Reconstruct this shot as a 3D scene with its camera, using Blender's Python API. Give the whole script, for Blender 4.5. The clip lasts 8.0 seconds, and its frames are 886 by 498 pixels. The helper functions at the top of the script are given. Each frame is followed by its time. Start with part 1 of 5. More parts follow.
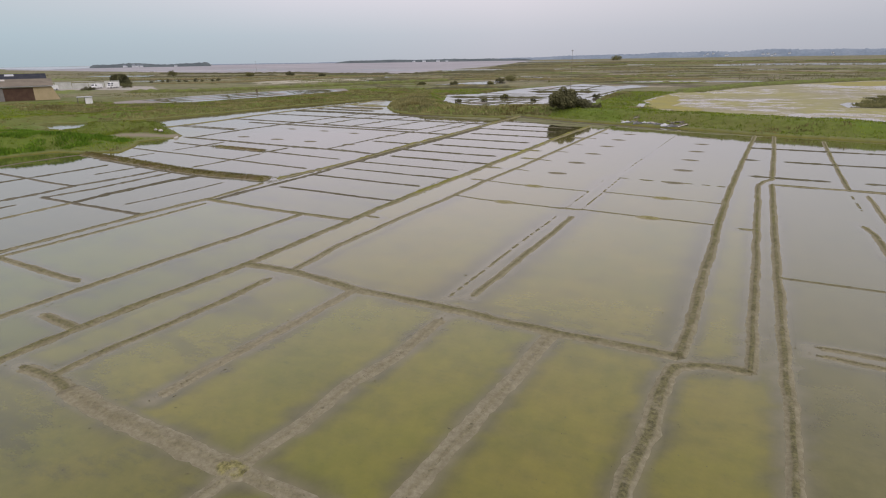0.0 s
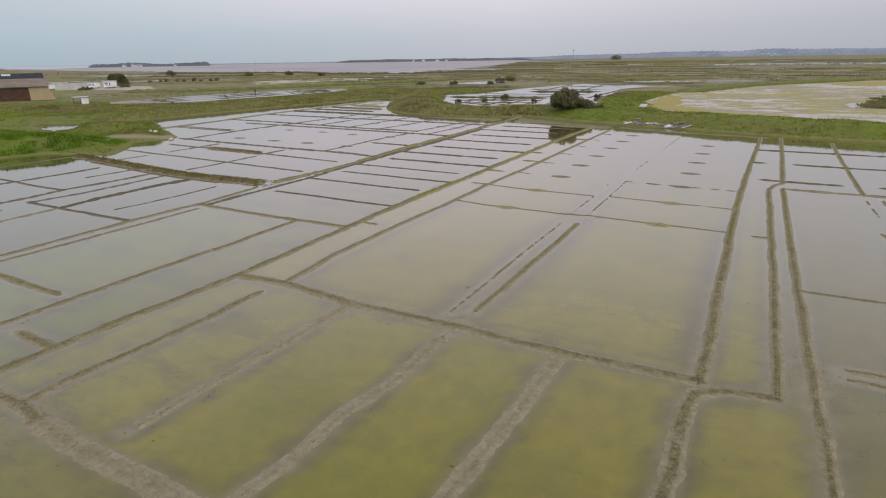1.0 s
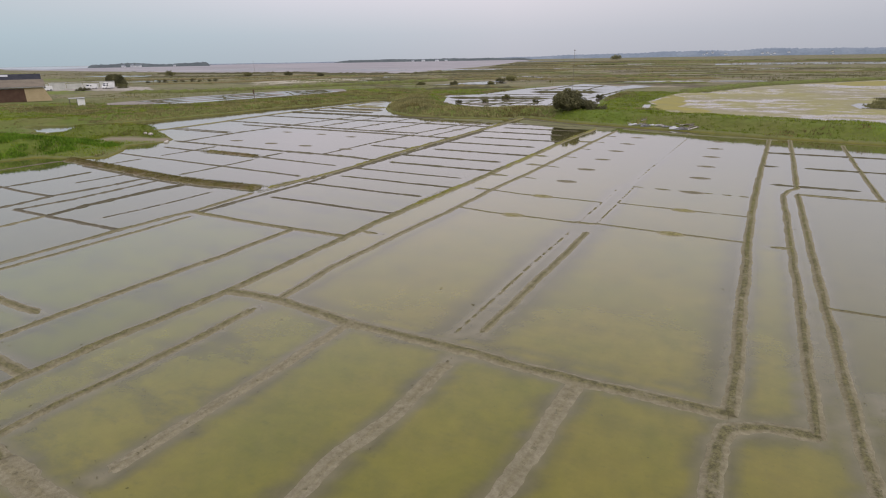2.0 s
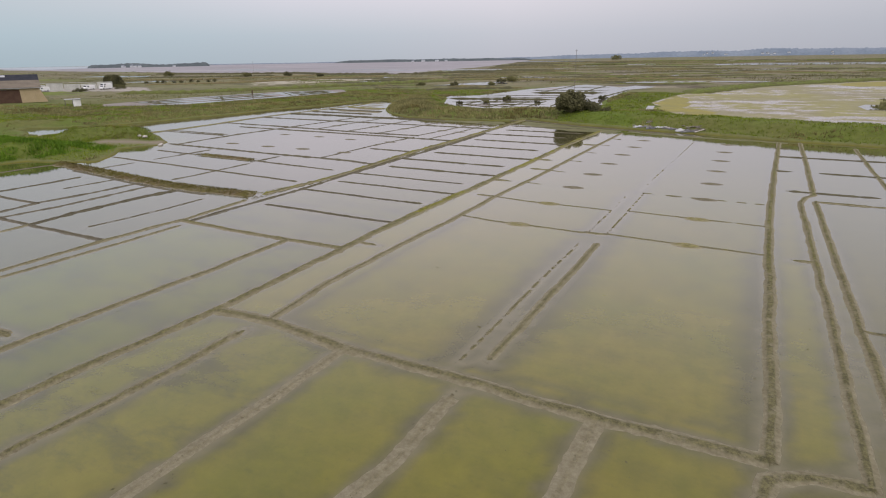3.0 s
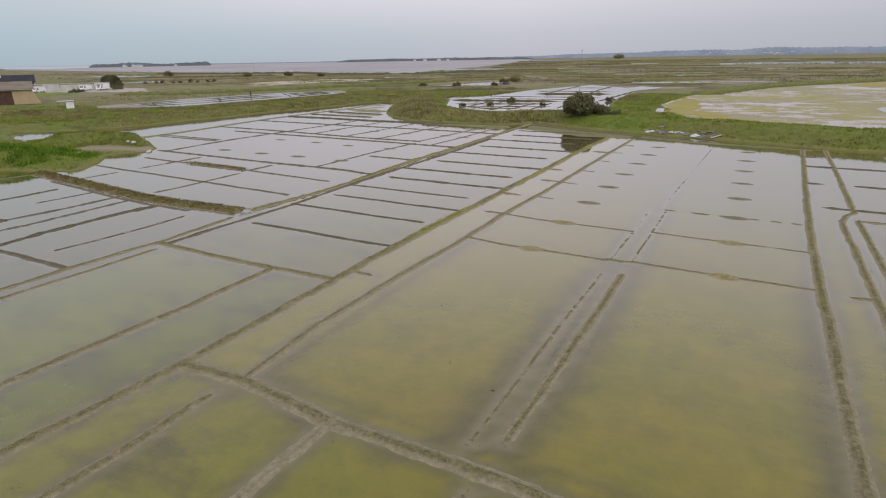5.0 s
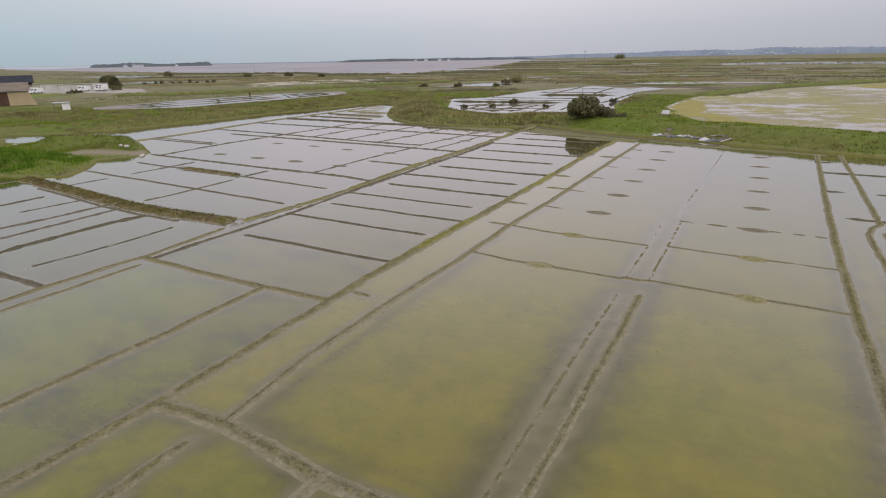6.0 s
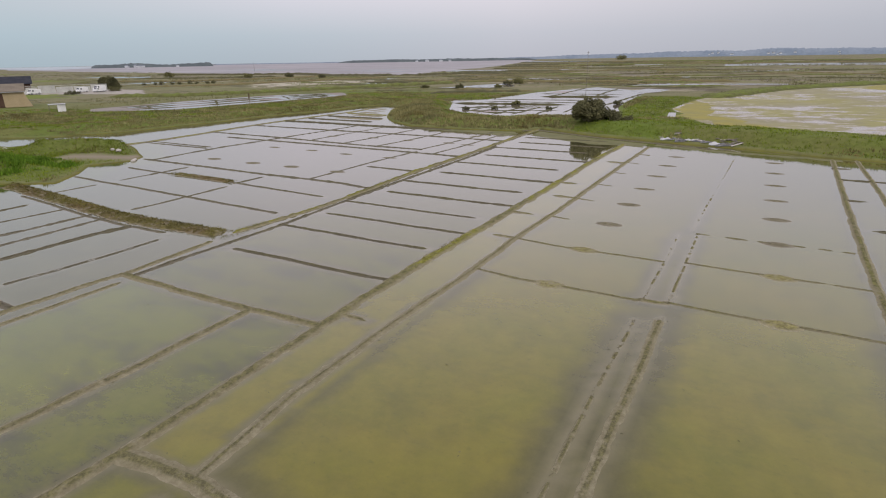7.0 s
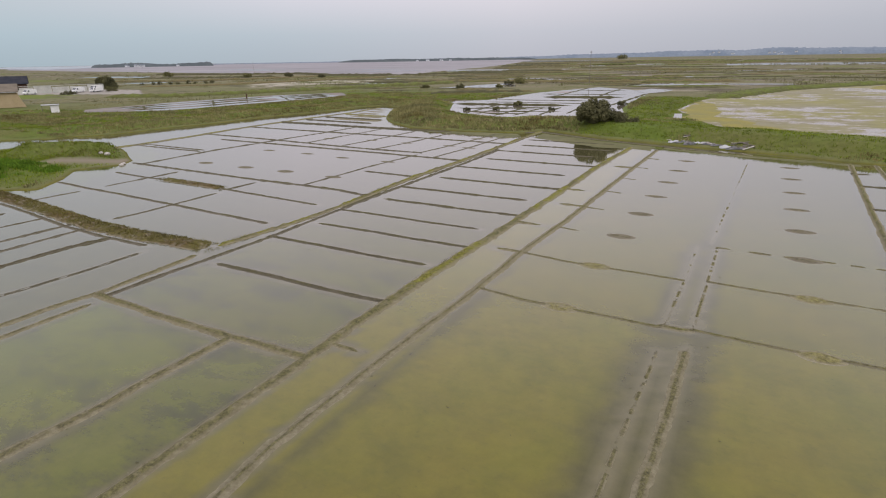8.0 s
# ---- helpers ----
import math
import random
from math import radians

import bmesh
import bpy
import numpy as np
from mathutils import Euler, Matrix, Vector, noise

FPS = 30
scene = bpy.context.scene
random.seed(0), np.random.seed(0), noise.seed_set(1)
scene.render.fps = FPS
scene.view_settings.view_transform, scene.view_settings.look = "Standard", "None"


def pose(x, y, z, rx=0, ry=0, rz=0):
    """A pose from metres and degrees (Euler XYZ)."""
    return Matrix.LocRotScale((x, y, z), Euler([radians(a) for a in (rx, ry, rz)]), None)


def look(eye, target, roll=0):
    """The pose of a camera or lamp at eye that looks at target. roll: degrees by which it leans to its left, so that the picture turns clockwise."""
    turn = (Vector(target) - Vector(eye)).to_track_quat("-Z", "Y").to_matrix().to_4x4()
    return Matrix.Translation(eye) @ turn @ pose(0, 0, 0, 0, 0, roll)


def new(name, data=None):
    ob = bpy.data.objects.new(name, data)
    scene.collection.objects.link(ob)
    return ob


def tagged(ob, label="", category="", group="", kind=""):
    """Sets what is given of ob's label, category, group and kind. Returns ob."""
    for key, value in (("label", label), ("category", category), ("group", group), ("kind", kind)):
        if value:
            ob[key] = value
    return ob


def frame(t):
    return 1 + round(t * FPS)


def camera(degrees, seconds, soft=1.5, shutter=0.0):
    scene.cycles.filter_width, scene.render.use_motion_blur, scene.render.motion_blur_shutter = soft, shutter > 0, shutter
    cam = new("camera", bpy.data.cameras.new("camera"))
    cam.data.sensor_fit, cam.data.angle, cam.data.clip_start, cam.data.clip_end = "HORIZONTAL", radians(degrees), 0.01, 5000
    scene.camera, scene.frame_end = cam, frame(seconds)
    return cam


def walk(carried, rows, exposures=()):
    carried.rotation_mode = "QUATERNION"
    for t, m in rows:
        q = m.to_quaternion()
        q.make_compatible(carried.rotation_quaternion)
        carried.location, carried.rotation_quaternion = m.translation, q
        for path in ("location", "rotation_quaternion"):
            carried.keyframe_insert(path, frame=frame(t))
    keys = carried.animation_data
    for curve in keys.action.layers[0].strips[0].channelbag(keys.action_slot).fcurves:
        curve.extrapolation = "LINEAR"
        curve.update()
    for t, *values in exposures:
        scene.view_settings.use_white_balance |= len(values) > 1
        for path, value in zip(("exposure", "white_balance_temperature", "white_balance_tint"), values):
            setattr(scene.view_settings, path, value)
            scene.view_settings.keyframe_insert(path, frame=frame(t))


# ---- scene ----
cam = camera(77.0, 8.0, 1.1)
PATH = [
    (0, (1.495, 0.794, 10.237), (-7.413, 17.503, 3.797), -0.86),
    (0.5, (1.150, 1.437, 10.239), (-7.744, 18.152, 3.798), -0.83),
    (1, (0.708, 2.156, 10.285), (-8.185, 18.867, 3.830), -0.86),
    (1.5, (0.246, 2.845, 10.342), (-8.645, 19.555, 3.881), -0.91),
    (3, (-1.307, 5.311, 10.471), (-10.194, 22.026, 4.018), -0.93),
    (3.5, (-1.792, 6.152, 10.536), (-10.714, 22.852, 4.095), -1.00),
    (4, (-2.308, 7.089, 10.628), (-11.237, 23.778, 4.165), -1.00),
    (4.5, (-2.826, 7.970, 10.729), (-11.754, 24.653, 4.252), -0.96),
    (6, (-4.546, 10.877, 11.017), (-13.508, 27.542, 4.539), -0.97),
    (6.5, (-5.131, 11.872, 11.077), (-14.103, 28.533, 4.604), -0.90),
    (7, (-5.709, 12.997, 11.139), (-14.706, 29.651, 4.682), -0.94),
    (7.5, (-6.327, 14.122, 11.155), (-15.328, 30.774, 4.696), -0.92),
    (8, (-6.984, 15.397, 11.200), (-15.994, 32.038, 4.728), -0.95),
]
walk(cam, [(t, look(eye, target, roll)) for t, eye, target, roll in PATH], [(0.0, 0.0, 6400, 11.5), (8.0, 0.0, 6400, 11.5)])


# ---- world, sun ----
world = bpy.data.worlds.new("sky")
scene.world = world
world.use_nodes = True
wn, wl = world.node_tree.nodes, world.node_tree.links
wn.clear()
w_sky = wn.new("ShaderNodeTexSky")
w_sky.sky_type, w_sky.sun_disc = "NISHITA", False
w_sky.sun_elevation, w_sky.sun_rotation = radians(38), radians(120)
w_sky.air_density, w_sky.dust_density, w_sky.ozone_density = 1.0, 4.0, 1.0
w_place, w_split = wn.new("ShaderNodeTexCoord"), wn.new("ShaderNodeSeparateXYZ")
w_side = wn.new("ShaderNodeMapRange")
w_side.inputs["From Min"].default_value, w_side.inputs["From Max"].default_value = -0.9, 0.55
w_ramp = wn.new("ShaderNodeValToRGB")
w_ramp.color_ramp.elements[0].color = (4.5, 5.5, 6.05, 1)
w_ramp.color_ramp.elements[1].color = (4.95, 5.1, 5.6, 1)
w_ramp.color_ramp.elements[1].position = 0.724
w_ramp.color_ramp.elements.new(0.37).color = (5.75, 5.85, 6.4, 1)
w_high = wn.new("ShaderNodeMapRange")
w_high.inputs["From Min"].default_value, w_high.inputs["From Max"].default_value = 0.04, 0.12
w_warm = wn.new("ShaderNodeMixRGB")
w_over = wn.new("ShaderNodeValToRGB")
w_over.color_ramp.elements[0].color = (5.0, 5.05, 5.3, 1)
w_over.color_ramp.elements[1].color = (5.6, 5.4, 5.75, 1)
w_over.color_ramp.elements[1].position = 0.724
w_over.color_ramp.elements.new(0.37).color = (6.95, 6.35, 6.7, 1)
w_over.color_ramp.elements.new(0.16).color = (6.65, 6.1, 6.55, 1)
w_mix = wn.new("ShaderNodeMixRGB")
w_mix.inputs[0].default_value = 0.86
# an overcast sky is three times as bright overhead as at the horizon
w_rise = wn.new("ShaderNodeMapRange")
w_rise.inputs["From Min"].default_value, w_rise.inputs["From Max"].default_value = 0.0, 1.0
w_rise.inputs["To Min"].default_value, w_rise.inputs["To Max"].default_value = 0.1, 0.315
w_back, w_out = wn.new("ShaderNodeBackground"), wn.new("ShaderNodeOutputWorld")
wl.new(w_place.outputs["Generated"], w_split.inputs[0])
wl.new(w_split.outputs["Z"], w_rise.inputs["Value"])
wl.new(w_rise.outputs[0], w_back.inputs["Strength"])
wl.new(w_split.outputs["X"], w_side.inputs["Value"])
wl.new(w_side.outputs[0], w_ramp.inputs[0])
wl.new(w_side.outputs[0], w_over.inputs[0])
wl.new(w_over.outputs[0], w_warm.inputs[2])
wl.new(w_split.outputs["Z"], w_high.inputs["Value"])
wl.new(w_high.outputs[0], w_warm.inputs[0])
wl.new(w_ramp.outputs[0], w_warm.inputs[1])
wl.new(w_sky.outputs[0], w_mix.inputs[1])
wl.new(w_warm.outputs[0], w_mix.inputs[2])
wl.new(w_mix.outputs[0], w_back.inputs[0])
wl.new(w_back.outputs[0], w_out.inputs[0])

sun_data = bpy.data.lights.new("sun", "SUN")
sun_data.energy, sun_data.angle, sun_data.color = 0.7, radians(14), (1.0, 0.96, 0.9)
sun = new("sun", sun_data)
sun.matrix_world = look((60, -40, 60), (0, 30, 0))
scene.view_settings.exposure = 0.0

# ---- materials ----


def material(name):
    mat = bpy.data.materials.new(name)
    mat.use_nodes = True
    nodes, links = mat.node_tree.nodes, mat.node_tree.links
    return mat, nodes, links, nodes["Principled BSDF"]


def noise_of(nodes, links, scale, detail=4.0, rough=0.6, stretch=None):
    """A noise in world metres."""
    geo = nodes.new("ShaderNodeNewGeometry")
    tex = nodes.new("ShaderNodeTexNoise")
    tex.inputs["Scale"].default_value = scale
    tex.inputs["Detail"].default_value = detail
    tex.inputs["Roughness"].default_value = rough
    if stretch:
        mapping = nodes.new("ShaderNodeMapping")
        mapping.inputs["Scale"].default_value = stretch
        links.new(geo.outputs["Position"], mapping.inputs["Vector"])
        links.new(mapping.outputs[0], tex.inputs["Vector"])
    else:
        links.new(geo.outputs["Position"], tex.inputs["Vector"])
    return tex.outputs["Fac"]


def ramp_of(nodes, links, value, low, high, a=(0, 0, 0), b=(1, 1, 1)):
    ramp = nodes.new("ShaderNodeValToRGB")
    ramp.color_ramp.elements[0].position, ramp.color_ramp.elements[1].position = low, high
    ramp.color_ramp.elements[0].color, ramp.color_ramp.elements[1].color = (*a, 1), (*b, 1)
    links.new(value, ramp.inputs[0])
    return ramp.outputs[0]


def mix_of(nodes, links, fac, a, b, how="MIX"):
    mix = nodes.new("ShaderNodeMixRGB")
    mix.blend_type = how
    for slot, value in ((0, fac), (1, a), (2, b)):
        if isinstance(value, (int, float)):
            mix.inputs[slot].default_value = value
        elif isinstance(value, tuple):
            mix.inputs[slot].default_value = (*value, 1)
        else:
            links.new(value, mix.inputs[slot])
    return mix.outputs[0]


def bump_of(nodes, links, value, bsdf, strength, distance):
    bump = nodes.new("ShaderNodeBump")
    bump.inputs["Strength"].default_value, bump.inputs["Distance"].default_value = strength, distance
    links.new(value, bump.inputs["Height"])
    links.new(bump.outputs[0], bsdf.inputs["Normal"])


def attribute_of(nodes, name):
    att = nodes.new("ShaderNodeAttribute")
    att.attribute_name = name
    return att.outputs["Fac"]


def plain_material(name, colour, other, scale=3.0, roughness=0.8, metallic=0.0, bump=0.2):
    """Two tones of a colour in a coarse and a fine noise."""
    mat, nodes, links, bsdf = material(name)
    coarse = ramp_of(nodes, links, noise_of(nodes, links, scale), 0.35, 0.65, colour, other)
    fine = ramp_of(nodes, links, noise_of(nodes, links, scale * 9), 0.3, 0.7, (0.8, 0.8, 0.8), (1, 1, 1))
    links.new(mix_of(nodes, links, 1.0, coarse, fine, "MULTIPLY"), bsdf.inputs["Base Color"])
    bsdf.inputs["Roughness"].default_value, bsdf.inputs["Metallic"].default_value = roughness, metallic
    bsdf.inputs["Specular IOR Level"].default_value = 0.5 if roughness < 0.6 else 0.15
    bump_of(nodes, links, noise_of(nodes, links, scale * 6), bsdf, bump, 0.05)
    return mat


def ground_material():
    mat, nodes, links, bsdf = material("marsh_ground")
    algae, turf = attribute_of(nodes, "algae"), attribute_of(nodes, "turf")
    # the bed of the pans: grey clay, green and yellow algae, dark specks
    clay = ramp_of(nodes, links, noise_of(nodes, links, 0.5), 0.3, 0.7, (0.022, 0.02, 0.01), (0.044, 0.039, 0.02))
    felt = ramp_of(nodes, links, noise_of(nodes, links, 0.22), 0.35, 0.65, (0.075, 0.079, 0.003), (0.118, 0.102, 0.005))
    patch = mix_of(nodes, links, 1.0, algae, ramp_of(nodes, links, noise_of(nodes, links, 0.7, 6), 0.32, 0.5, (0.6, 0.6, 0.6)), "MULTIPLY")
    bed = mix_of(nodes, links, patch, clay, felt)
    speck = ramp_of(nodes, links, noise_of(nodes, links, 2.2, 8, 0.75, (1, 1.6, 1)), 0.63, 0.72)
    bed = mix_of(nodes, links, mix_of(nodes, links, 1.0, speck, (0.85, 0.85, 0.85), "MULTIPLY"), bed, (0.014, 0.014, 0.009))
    mottle = ramp_of(nodes, links, noise_of(nodes, links, 0.35, 9, 0.7), 0.3, 0.7, (0.62, 0.64, 0.66), (1.3, 1.28, 1.2))
    bed = mix_of(nodes, links, 1.0, bed, mottle, "MULTIPLY")
    # the turf: fresh green, olive and russet in bands and patches
    green = ramp_of(nodes, links, noise_of(nodes, links, 0.07, 5), 0.38, 0.62, (0.085, 0.118, 0.018), (0.104, 0.11, 0.032))
    broad = ramp_of(nodes, links, noise_of(nodes, links, 0.013, 8, 0.75), 0.42, 0.58, (0.12, 0.122, 0.05), (0.165, 0.145, 0.095))
    russet = ramp_of(nodes, links, noise_of(nodes, links, 0.03, 9, 0.78, (0.6, 1, 1)), 0.5, 0.57)
    far = mix_of(nodes, links, russet, broad, (0.085, 0.072, 0.048))
    straw = ramp_of(nodes, links, noise_of(nodes, links, 0.022, 9, 0.78, (0.6, 1.4, 1)), 0.56, 0.62)
    far = mix_of(nodes, links, straw, far, (0.24, 0.215, 0.16))
    fresh = ramp_of(nodes, links, noise_of(nodes, links, 0.009, 8, 0.72, (1, 1.5, 1)), 0.57, 0.62)
    far = mix_of(nodes, links, fresh, far, (0.12, 0.155, 0.025))
    soil = mix_of(nodes, links, attribute_of(nodes, "plain"), green, far)
    fine = ramp_of(nodes, links, noise_of(nodes, links, 1.4, 7, 0.75), 0.25, 0.75, (0.62, 0.62, 0.62), (1.22, 1.22, 1.22))
    soil = mix_of(nodes, links, 1.0, soil, fine, "MULTIPLY")
    soil = mix_of(nodes, links, attribute_of(nodes, "mud"), soil, (0.17, 0.145, 0.105))
    links.new(mix_of(nodes, links, turf, bed, soil), bsdf.inputs["Base Color"])
    bsdf.inputs["Roughness"].default_value, bsdf.inputs["Specular IOR Level"].default_value = 0.95, 0.1
    bump_of(nodes, links, noise_of(nodes, links, 3.0, 8), bsdf, 0.1, 0.05)
    return mat


def water_material(name, silt, share, roughness=0.04, ripple=0.02, algal=False):
    """Shallow, silty water: a mirror by its angle, over silt that lets part of the bed through."""
    mat, nodes, links, bsdf = material(name)
    nodes.remove(bsdf)
    tone = ramp_of(nodes, links, noise_of(nodes, links, 0.12, 5), 0.3, 0.7, silt, tuple(0.8 * v for v in silt))
    if algal:
        # grey and olive silt, yellow and green algae in drifts, dark flecks of weed
        grey = ramp_of(nodes, links, noise_of(nodes, links, 0.9, 8, 0.72, (1, 0.7, 1)), 0.32, 0.68, tuple(0.8 * v for v in silt), tuple(1.12 * v for v in silt))
        felt = ramp_of(nodes, links, noise_of(nodes, links, 0.16, 8, 0.7), 0.36, 0.64, (0.142, 0.134, 0.036), (0.175, 0.148, 0.04))
        felt = mix_of(nodes, links, attribute_of(nodes, "greenish"), felt, mix_of(nodes, links, 1.0, felt, (0.76, 0.92, 0.75), "MULTIPLY"))
        cloud = ramp_of(nodes, links, noise_of(nodes, links, 0.9, 9, 0.74), 0.26, 0.56, (0.72, 0.72, 0.72))
        tone = mix_of(nodes, links, mix_of(nodes, links, 1.0, attribute_of(nodes, "algae"), cloud, "MULTIPLY"), grey, felt)
        # dark stains in patches, which also carry painted dimming for vignetting
        stain_dim = ramp_of(nodes, links, noise_of(nodes, links, 0.42, 9, 0.74, (0.6, 1.2, 1)), 0.48, 0.64, (0, 0, 0), (0.8, 0.8, 0.8))
        tone = mix_of(nodes, links, mix_of(nodes, links, 1.0, stain_dim, attribute_of(nodes, "stained_dim"), "MULTIPLY"), tone, (0.052, 0.051, 0.044))
        fleck = ramp_of(nodes, links, noise_of(nodes, links, 2.4, 6, 0.7, (1, 1.6, 1)), 0.58, 0.7)
        tone = mix_of(nodes, links, mix_of(nodes, links, 1.0, fleck, (0.3, 0.3, 0.3), "MULTIPLY"), tone, (0.07, 0.068, 0.035))
        tone = mix_of(nodes, links, attribute_of(nodes, "shallow"), tone, (0.155, 0.14, 0.086))
        mottle = ramp_of(nodes, links, noise_of(nodes, links, 1.3, 9, 0.75), 0.25, 0.75, (0.86, 0.87, 0.9), (1.12, 1.11, 1.07))
        tone = mix_of(nodes, links, 1.0, tone, mottle, "MULTIPLY")
    muddy, clear = nodes.new("ShaderNodeBsdfDiffuse"), nodes.new("ShaderNodeBsdfTransparent")
    links.new(tone, muddy.inputs[0])
    body, top = nodes.new("ShaderNodeMixShader"), nodes.new("ShaderNodeMixShader")
    body.inputs[0].default_value = share
    links.new(clear.outputs[0], body.inputs[1])
    links.new(muddy.outputs[0], body.inputs[2])
    gloss, facing, curve, bump = nodes.new("ShaderNodeBsdfGlossy"), nodes.new("ShaderNodeLayerWeight"), nodes.new("ShaderNodeMath"), nodes.new("ShaderNodeBump")
    gloss.inputs["Roughness"].default_value, facing.inputs["Blend"].default_value = roughness, 0.5
    curve.operation, curve.inputs[1].default_value = "POWER", 4.5
    links.new(facing.outputs["Facing"], curve.inputs[0])
    rest, steep, share_of = nodes.new("ShaderNodeMath"), nodes.new("ShaderNodeMath"), nodes.new("ShaderNodeMath")
    rest.operation, rest.inputs[0].default_value = "SUBTRACT", 1.0
    steep.operation, steep.inputs[1].default_value = "POWER", 1.5
    share_of.operation, share_of.inputs[0].default_value = "SUBTRACT", 1.0
    links.new(curve.outputs[0], rest.inputs[1])
    links.new(rest.outputs[0], steep.inputs[0])
    links.new(steep.outputs[0], share_of.inputs[1])
    bump.inputs["Strength"].default_value, bump.inputs["Distance"].default_value = ripple, 0.05
    links.new(noise_of(nodes, links, 0.4, 2), bump.inputs["Height"])
    links.new(bump.outputs[0], gloss.inputs["Normal"])
    links.new(share_of.outputs[0], top.inputs[0])
    links.new(body.outputs[0], top.inputs[1])
    links.new(gloss.outputs[0], top.inputs[2])
    links.new(top.outputs[0], nodes["Material Output"].inputs[0])
    return mat


def lagoon_material():
    """Mats of yellow algae and pinkish mud with streaks of open water between."""
    mat, nodes, links, bsdf = material("lagoon_water")
    mats = ramp_of(nodes, links, noise_of(nodes, links, 0.03, 6), 0.4, 0.6, (0.2, 0.19, 0.05), (0.185, 0.168, 0.118))
    mats = mix_of(nodes, links, ramp_of(nodes, links, noise_of(nodes, links, 0.25, 7, 0.7), 0.4, 0.7), mats, (0.15, 0.138, 0.055))
    fine = noise_of(nodes, links, 0.2, 9, 0.74, (0.6, 0.8, 1))
    broad = noise_of(nodes, links, 0.025, 5)
    streak = mix_of(nodes, links, 0.45, fine, broad)
    links.new(mix_of(nodes, links, ramp_of(nodes, links, streak, 0.5, 0.54), mats, (0.215, 0.19, 0.16)), bsdf.inputs["Base Color"])
    links.new(ramp_of(nodes, links, streak, 0.51, 0.55, (0.8, 0.8, 0.8), (0.2, 0.2, 0.2)), bsdf.inputs["Roughness"])
    bsdf.inputs["IOR"].default_value = 1.36
    return mat


def bank_material(name, low, high, weed, moss=(0.14, 0.134, 0.03), mossy=0.0):
    """Clay that runs out into the bed at its foot, pale at the water's edge, rough and weedy on its crest, with moss in patches."""
    mat, nodes, links, bsdf = material(name)
    crest, foot = attribute_of(nodes, "crest"), attribute_of(nodes, "foot")
    bed = ramp_of(nodes, links, noise_of(nodes, links, 0.5), 0.3, 0.7, (0.022, 0.02, 0.01), (0.044, 0.039, 0.02))
    clay = ramp_of(nodes, links, noise_of(nodes, links, 1.1, 6), 0.3, 0.7, low, high)
    crumbs = ramp_of(nodes, links, noise_of(nodes, links, 5.0, 7, 0.75), 0.36, 0.62, (0.72, 0.7, 0.66), (1.12, 1.12, 1.12))
    clay = mix_of(nodes, links, foot, bed, mix_of(nodes, links, 1.0, clay, crumbs, "MULTIPLY"))
    lumps = ramp_of(nodes, links, noise_of(nodes, links, 7.0, 8, 0.8), 0.4, 0.6, (0.42, 0.42, 0.38), (1.45, 1.42, 1.32))
    growth = ramp_of(nodes, links, noise_of(nodes, links, 0.2, 5, 0.7), 0.46, 0.53, (0, 0, 0), (mossy, mossy, mossy))
    growth = mix_of(nodes, links, 1.0, growth, attribute_of(nodes, "moss"), "MULTIPLY")
    rough = mix_of(nodes, links, 1.0, mix_of(nodes, links, growth, weed, moss), lumps, "MULTIPLY")
    cover = mix_of(nodes, links, 1.0, crest, ramp_of(nodes, links, noise_of(nodes, links, 1.6, 7, 0.75), 0.36, 0.5, (0.15, 0.15, 0.15)), "MULTIPLY")
    links.new(mix_of(nodes, links, cover, clay, rough), bsdf.inputs["Base Color"])
    bsdf.inputs["Roughness"].default_value, bsdf.inputs["Specular IOR Level"].default_value = 0.9, 0.15
    bump_of(nodes, links, noise_of(nodes, links, 9.0, 6, 0.7), bsdf, 0.9, 0.08)
    return mat


def leaf_material(name, a, b):
    mat, nodes, links, bsdf = material(name)
    geo = nodes.new("ShaderNodeNewGeometry")
    tone = ramp_of(nodes, links, geo.outputs["Random Per Island"], 0.0, 1.0, a, b)
    patch = ramp_of(nodes, links, noise_of(nodes, links, 0.16, 6, 0.7), 0.36, 0.64, (0.6, 0.6, 0.6), (1.18, 1.14, 1.0))
    links.new(mix_of(nodes, links, 1.0, tone, patch, "MULTIPLY"), bsdf.inputs["Base Color"])
    bsdf.inputs["Roughness"].default_value, bsdf.inputs["Specular IOR Level"].default_value = 0.85, 0.1
    return mat


M_GROUND = ground_material()
M_WATER = water_material("pan_water", (0.1, 0.093, 0.046), 0.86, algal=True)
M_POND = water_material("pond_water", (0.26, 0.22, 0.19), 0.95)
M_LAGOON = lagoon_material()
M_WETMUD = plain_material("wet_mud", (0.13, 0.112, 0.095), (0.19, 0.165, 0.145), 0.12, 0.6, 0.0, 0.05)
M_PURPLE = plain_material("purple_mud", (0.15, 0.115, 0.105), (0.22, 0.175, 0.16), 0.3, 0.5, 0.0, 0.05)
M_FILM = plain_material("algae_reflection", (0.085, 0.088, 0.026), (0.125, 0.12, 0.05), 0.35, 0.7, 0.0, 0.05)
M_SEA = plain_material("sea_water", (0.27, 0.31, 0.33), (0.3, 0.33, 0.35), 0.01, 0.6, 0.0, 0.02)
M_CLAY = bank_material("clay", (0.165, 0.149, 0.092), (0.215, 0.194, 0.13), (0.102, 0.096, 0.045), (0.11, 0.108, 0.034), 0.6)
M_WEEDY = bank_material("weedy_clay", (0.16, 0.144, 0.09), (0.21, 0.188, 0.122), (0.105, 0.1, 0.044), (0.145, 0.143, 0.028), 1.0)
M_MATTED = bank_material("matted_clay", (0.16, 0.14, 0.1), (0.22, 0.195, 0.14), (0.085, 0.062, 0.024), (0.09, 0.088, 0.02), 0.7)
